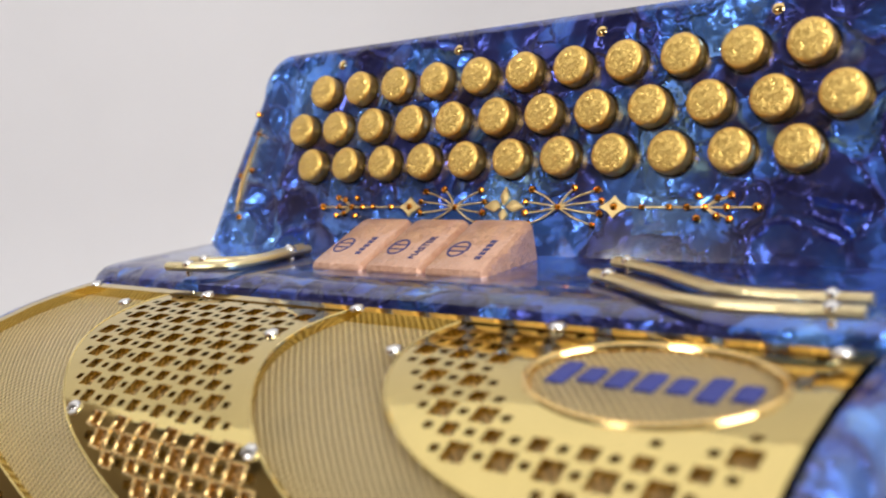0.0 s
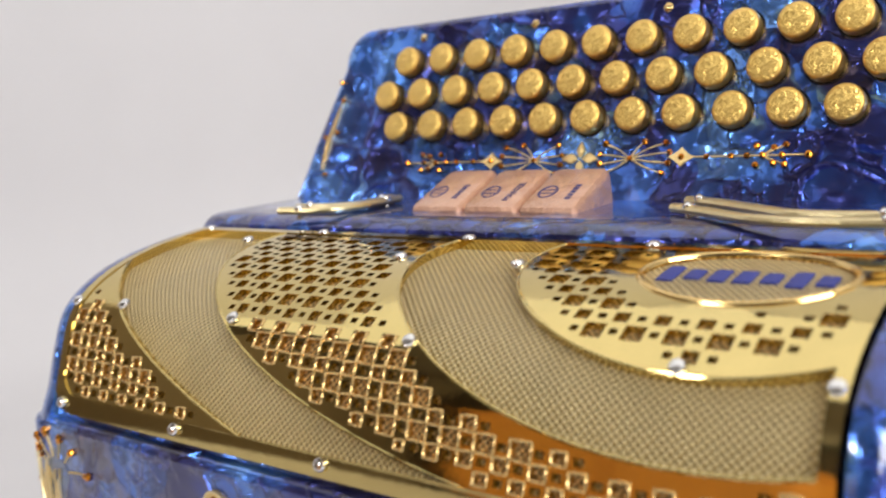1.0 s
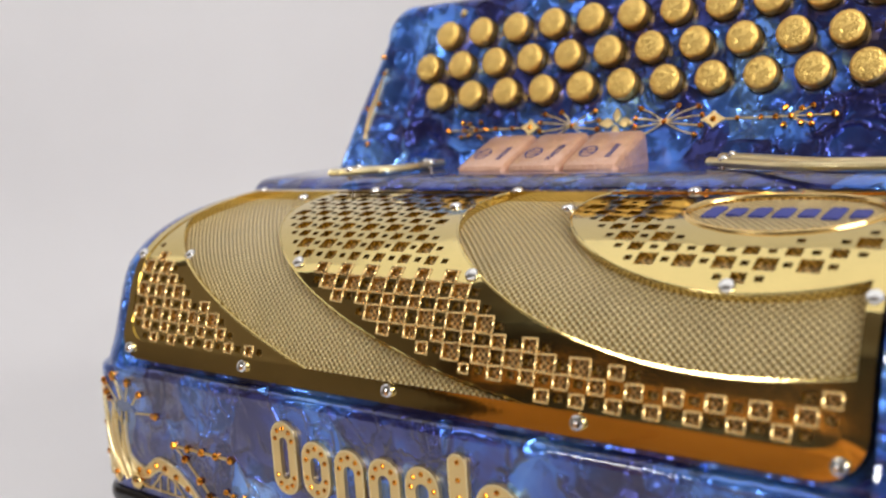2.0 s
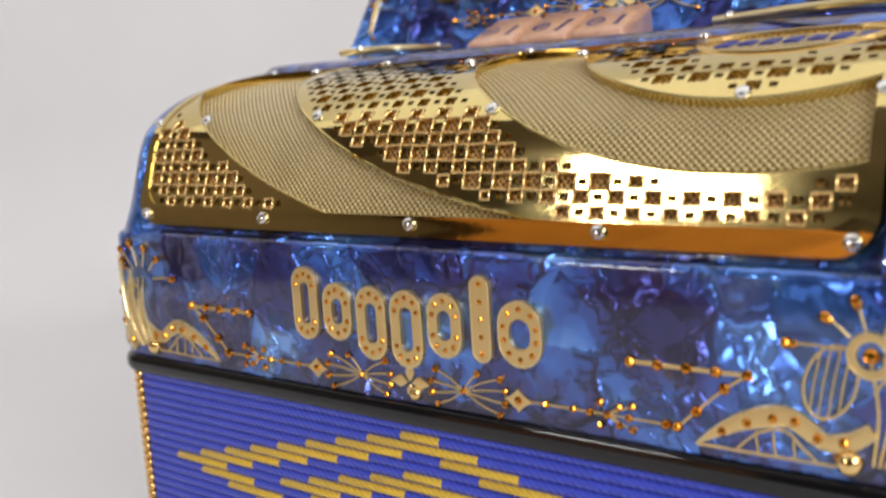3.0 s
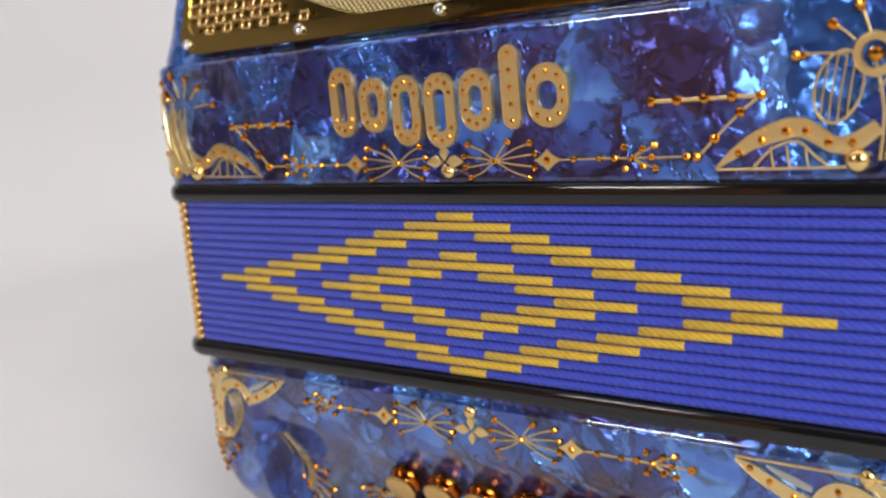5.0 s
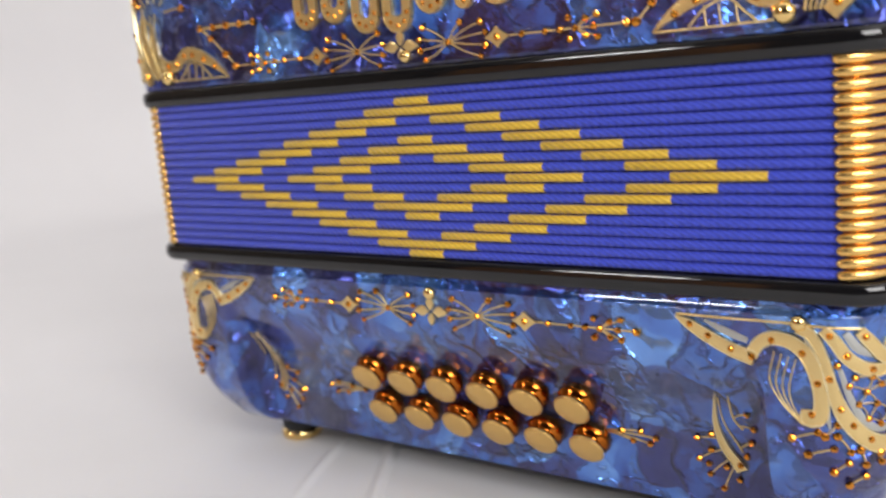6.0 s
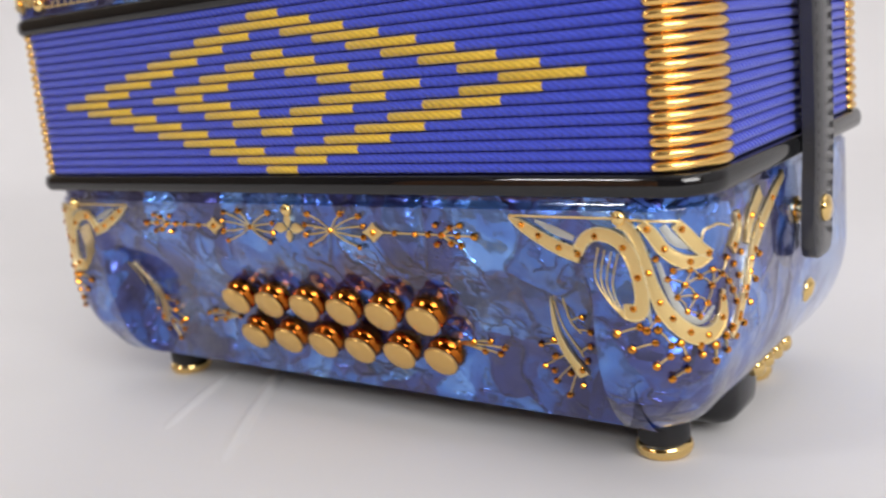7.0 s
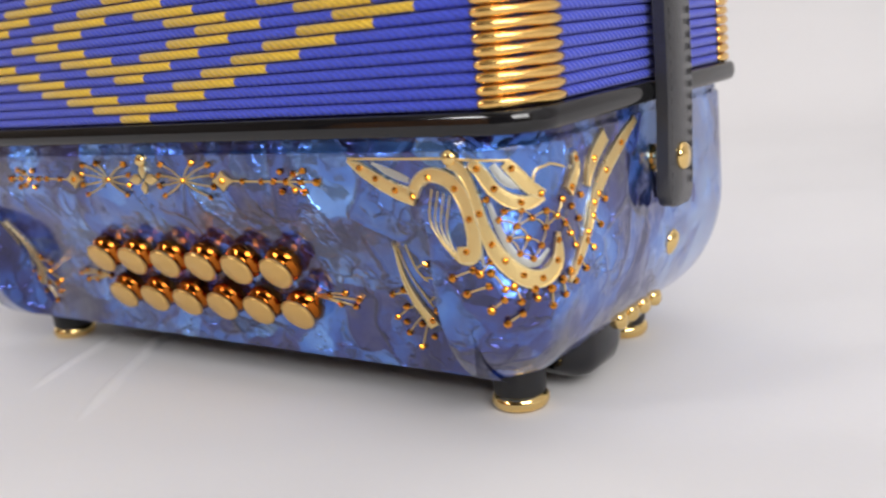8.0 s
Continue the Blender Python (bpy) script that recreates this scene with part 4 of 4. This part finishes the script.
# bass corners
for side in (1, -1):
    def at(*pts):
        return [(side * u, v) for u, v in pts]

    wing = at((88, 82.3), (92.4, 80.0), (97.7, 77.0), (103.7, 74.2), (110.0, 72.2))
    hook = at((109.2, 73.0), (111.6, 76.6), (115.2, 78.4), (120.3, 77.6), (124.1, 74.4), (126.4, 68.9), (127.4, 62.4), (126.6, 57.6), (123.8, 57.0), (123.4, 59.6))
    sweep = at((122.0, 81.8), (125.6, 79.6), (128.2, 73.6), (130.0, 66.0), (132.6, 58.6), (136.7, 53.2), (141.4, 50.2), (146.2, 50.6), (149.4, 54.2), (149.8, 61.2))
    leaf = at((128, 81.6), (130.6, 78.9), (133.6, 74.3), (137.6, 71.2), (142.0, 70.2), (146.2, 71.4))
    short = at((136.8, 81.0), (139.4, 77.9), (142.6, 74.0), (146.2, 71.6))
    inlay(bass, on_bass, at((96.3, 81.6), (102.4, 79.0), (108.3, 76.9)), [0.6, 2.2, 1.6])
    inlay(bass, on_bass, at((123.6, 80.4), (126.0, 73.4), (127.9, 64.3), (129.2, 54.6)), [1.6, 2.0, 2.2, 0.6])
    inlay(bass, on_bass, at((131.9, 71.0), (134.4, 62.8), (137.8, 56.6), (142.6, 54.0), (146.8, 57.2)), [1.2, 1.8, 2.0, 1.8, 0.8])
    inlay(bass, on_bass, at((133.4, 80.6), (136.6, 76.2), (141.2, 74.0)), [2.0, 2.4, 1.0])
    band(bass, on_bass, wing, [0.6, 3.2, 3.9, 4.2, 4.4])
    band(bass, on_bass, hook, [3.6, 3.6, 3.9, 4.1, 4.2, 3.9, 3.9, 4.2, 4.0, 2.6])
    band(bass, on_bass, sweep, [3.4, 3.0, 2.8, 3.2, 4.2, 4.6, 5.0, 4.6, 3.8, 1.0], high=0.9)
    band(bass, on_bass, leaf, [2.6, 3.4, 3.6, 3.8, 3.6, 2.4])
    band(bass, on_bass, short, [3.2, 3.6, 3.6, 2.6], high=0.9)
    line_of(bass, on_bass, at((88, 82.8), (106, 82.7), (122, 82.6), (138, 81.4)), 0.8)
    line_of(bass, on_bass, at((143.4, 72.8), (144.3, 77.6), (147.5, 78.8), (150.2, 78.9), (154.9, 77.4)), 0.8)
    band(bass, on_bass, at((159.9, 80.4), (160.8, 76.0), (156.0, 70.6)), [2.2, 3.4, 4.2])
    band(bass, on_bass, at((199, 84.2), (188.3, 78.7), (178.0, 72.5), (170.3, 66.0), (165.9, 59.0), (158.9, 51.4), (153.7, 46.8)), [2.4, 4.4, 4.6, 4.0, 3.6, 3.4, 1.0])
    band(bass, on_bass, at((178.9, 82.4), (170.1, 76.4), (166.6, 70.1)), [4.6, 4.4, 2.0])
    # thin ribs behind the hook
    for k in range(4):
        line_of(bass, on_bass, at((115.4 + 1.9 * k, 74.6 - 0.5 * k), (113.9 + 1.7 * k, 66.5 - 0.8 * k), (117.4 + 1.3 * k, 60.0 - 0.9 * k), (122.4 + 0.4 * k, 55.0)), 0.42)
    net = [(131.3, 71.9), (135.6, 68.6), (134.1, 66.4), (138.5, 64.5), (136.3, 61.3), (142.6, 66.1), (147.0, 67.2), (150.4, 65.3), (153.6, 62.6), (141.2, 61.0), (144.7, 58.5), (138.8, 57.2), (142.2, 55.4), (140.0, 68.4), (146.4, 63.0), (157.4, 66.4), (156.2, 59.4), (160.8, 62.4), (163.0, 68.4), (153.0, 69.2), (158.4, 55.6)]
    for k, (u, v) in enumerate(net):
        gem(bass, on_bass, side * u, v, 0.85)
        for u1, v1 in net[k + 1:]:
            if math.dist((u, v), (u1, v1)) < 5.0:
                line_of(bass, on_bass, at((u, v), ((u + u1) / 2 + 0.5, (v + v1) / 2 + 0.3), (u1, v1)), 0.42)
    for (u0, v0), (u1, v1) in (((126.2, 53.4), (119.5, 50.9)), ((130.1, 49.1), (123.5, 46.8)), ((133.8, 45.2), (130.0, 42.3)), ((138.4, 40.9), (134.0, 38.4)), ((134.3, 48.2), (131.0, 52.7)), ((138.2, 44.3), (136.6, 48.8)), ((142.7, 44.6), (142.0, 47.4)), ((131.2, 55.8), (128.0, 52.4)), ((152.4, 43.6), (151.0, 48.0)), ((157.6, 46.0), (154.6, 49.4)), ((163.6, 48.0), (159.6, 51.6)), ((168.6, 52.6), (164.4, 55.6)), ((173.6, 58.0), (169.0, 61.4)), ((177.2, 64.6), (173.0, 66.8)), ((147.6, 41.6), (147.0, 46.4))):
        line_of(bass, on_bass, at((u0, v0), ((u0 + u1) / 2 + 0.2, (v0 + v1) / 2 + 0.2), (u1, v1)), 0.6)
        gem(bass, on_bass, side * u0, v0, 0.95)
        gem(bass, on_bass, side * u1, v1, 1.1)
    for u, v in ((92.2, 80.4), (97.4, 77.4), (103.7, 74.3), (109.4, 72.6), (114.9, 77.8), (123.0, 75.0), (126.6, 67.0), (124.9, 58.4), (129.4, 68.4), (131.9, 60.3), (134.8, 55.8), (139.2, 51.6), (144.2, 50.0), (149.0, 53.8), (149.8, 59.0), (129.6, 80.0), (133.6, 74.6), (140.0, 70.6), (138.2, 79.4), (145.4, 72.0), (160.4, 78.6), (157.2, 71.6), (188.3, 78.7), (178.0, 72.5), (169.6, 65.0), (165.0, 57.8), (158.4, 51.0), (171.0, 77.0)):
        gem(bass, on_bass, side * u, v, 0.85, 0.75)
    # sprays in the bay
    k = 1 if side > 0 else 1.04
    band(bass, on_bay, at((95.2 * k, 58), (92.6 * k, 47), (93.2 * k, 38.2), (97.6 * k, 29.6)), [0.4, 1.8, 3.0, 4.0])
    line_of(bass, on_bay, at((98.9 * k, 57.3), (98.2 * k, 49.1), (100.2 * k, 44.8)), 0.7)
    line_of(bass, on_bay, at((95.4 * k, 56), (95.0 * k, 46), (98.6 * k, 36.2)), 0.6)
    for u, v in ((102.8, 51.0), (103.6, 45.6), (102.0, 40.3), (89.6, 41.2), (84.8, 39.2), (84.0, 31.3), (92.6, 29.7), (87.1, 26.4), (91.0, 22.0), (97.4, 31.6), (99.6, 34.8), (96.4, 26.0), (88.4, 35.2), (87.0, 30.0)):
        gem(bass, on_bay, side * u * k, v, 0.95, 0.8 if u == 97.4 else 0.25)
    for (u0, v0), (u1, v1) in (((98.2, 49.1), (102.8, 51.0)), ((99.6, 46.0), (103.6, 45.6)), ((98.4, 38.0), (102.0, 40.3)), ((92.6, 40.0), (84.8, 39.2)), ((93.2, 36.6), (84.0, 31.3)), ((94.6, 33.4), (87.1, 26.4)), ((95.6, 31.6), (91.0, 22.0))):
        line_of(bass, on_bay, at((u0 * k, v0), ((u0 + u1) / 2 * k, (v0 + v1) / 2 + 0.3), (u1 * k, v1)), 0.5)
    for u, v in ((58.7, 36.9), (65.6, 37.9), (70.4, 36.0), (62.1, 33.7), (68, 33.4)):
        line_of(bass, on_bay, at((52, 36), ((52 + u) / 2, (36 + v) / 2 + 0.3), (u, v)), 0.7)
        gem(bass, on_bay, side * u, v, 1.0)
    gem(bass, on_bay, side * 52, 36, 1.0)

# small spray at the fingerboard's ends
for side in (1, -1):
    band(fingerboard, on_board, [(side * 123, -2), (side * 121.5, 10), (side * 119, 20), (side * 116, 30)], [1.2, 2.4, 1.8, 0.6], "gold_leaf")
    for u, v in ((121, -4), (117, 28), (124, 12), (118, 14), (119.5, 36)):
        gem(fingerboard, on_board, side * u, v, 1.0)

# ---- closing strap on the side, with studs ----
pts = [(148.0, 55.4), (148.0, 56.8), (148.1, 60), (148.4, 70), (149.2, 90), (149.3, 100), (149.3, 125), (149.3, 150), (149.2, 160), (149.0, 175), (148.9, 190)]
STRAP_Y = 81.0
rings = []
for k, (x, z) in enumerate(pts):
    w = 5.0 if k == 0 else 8.0 if k in (1, len(pts) - 1) else 9.4
    rings.append([(x + dx, STRAP_Y + dy, z) for dx, dy in ((-1.4, -w + 0.5), (-1.1, -w), (2.6, -w), (3.1, -w + 0.6), (3.1, w - 0.6), (2.6, w), (-1.1, w), (-1.4, w - 0.5))])
strap = part("closing_strap", loft(rings), LEATHER, accordion, "black leather closing strap with gold studs", angle=50)
for z in (70.5, 176.0):
    turn = pose(0, 0, 0, 0, 90, 0)
    part("strap_stud", turned([(4.2, 0), (4.4, 0.8), (3.6, 1.8), (0.4, 2.2)], 20, None, Matrix.Translation((151.4, STRAP_Y, z)) @ turn), GOLD, strap, "gold strap stud", angle=60)
    part("strap_post", turned([(4.2, 0), (4.4, 1.4), (3.0, 2.0), (3.0, 2.6), (4.2, 3.2), (4.2, 4.2)], 20, None, Matrix.Translation((143.2, STRAP_Y - 4.6, z)) @ turn), GOLD, strap, "gold post under the strap", angle=60)
for k in range(34):
    for dy in (-7.6, 7.6):
        z = 61 + 3.7 * k
        x = np.interp(z, [p[1] for p in pts], [p[0] for p in pts]) + 3.15
        part("stitch", tube([(x, STRAP_Y + dy, z), (x + 0.12, STRAP_Y + dy, z + 1.0), (x, STRAP_Y + dy, z + 2.0)], 0.2, 5), LEATHER, strap)

# side screw, and the strap bracket under the case
part("side_screw", turned([(4.4, -1), (4.6, 1.6), (3.6, 3.2), (0.5, 3.9)], 20, None, Matrix.Translation((140.6, 91.3, 41.0)) @ pose(0, 0, 0, 0, 90, 0) @ pose(0, 0, 0, 0, 20, 0)), GOLD, accordion, "domed gold screw in the case side", angle=60)
rings = []
for y, i in ((47, 8), (48.5, 4), (52, 1), (56, 0), (70, 0), (76, 1.5), (80, 3.5), (104, 4), (108, 5), (110, 8)):
    rings.append([(x, y, z) for x, z in round_rect(108 + i, 131.5 - i, 4.6 + i, 24 - i * 0.2, 7, 5)])
bracket = part("strap_bracket", loft(rings), BLACK, accordion, "black rounded hand strap bracket with gold pins", angle=60)
for y in (73, 82, 91, 100):
    part("bracket_pin", turned([(3.2, -1), (3.4, 2.0), (2.4, 3.2), (0.5, 3.8)], 14, None, Matrix.Translation((130.2, y, 18.6)) @ pose(0, 0, 0, 0, 80, 0)), GOLD, bracket, "gold pin", angle=60)
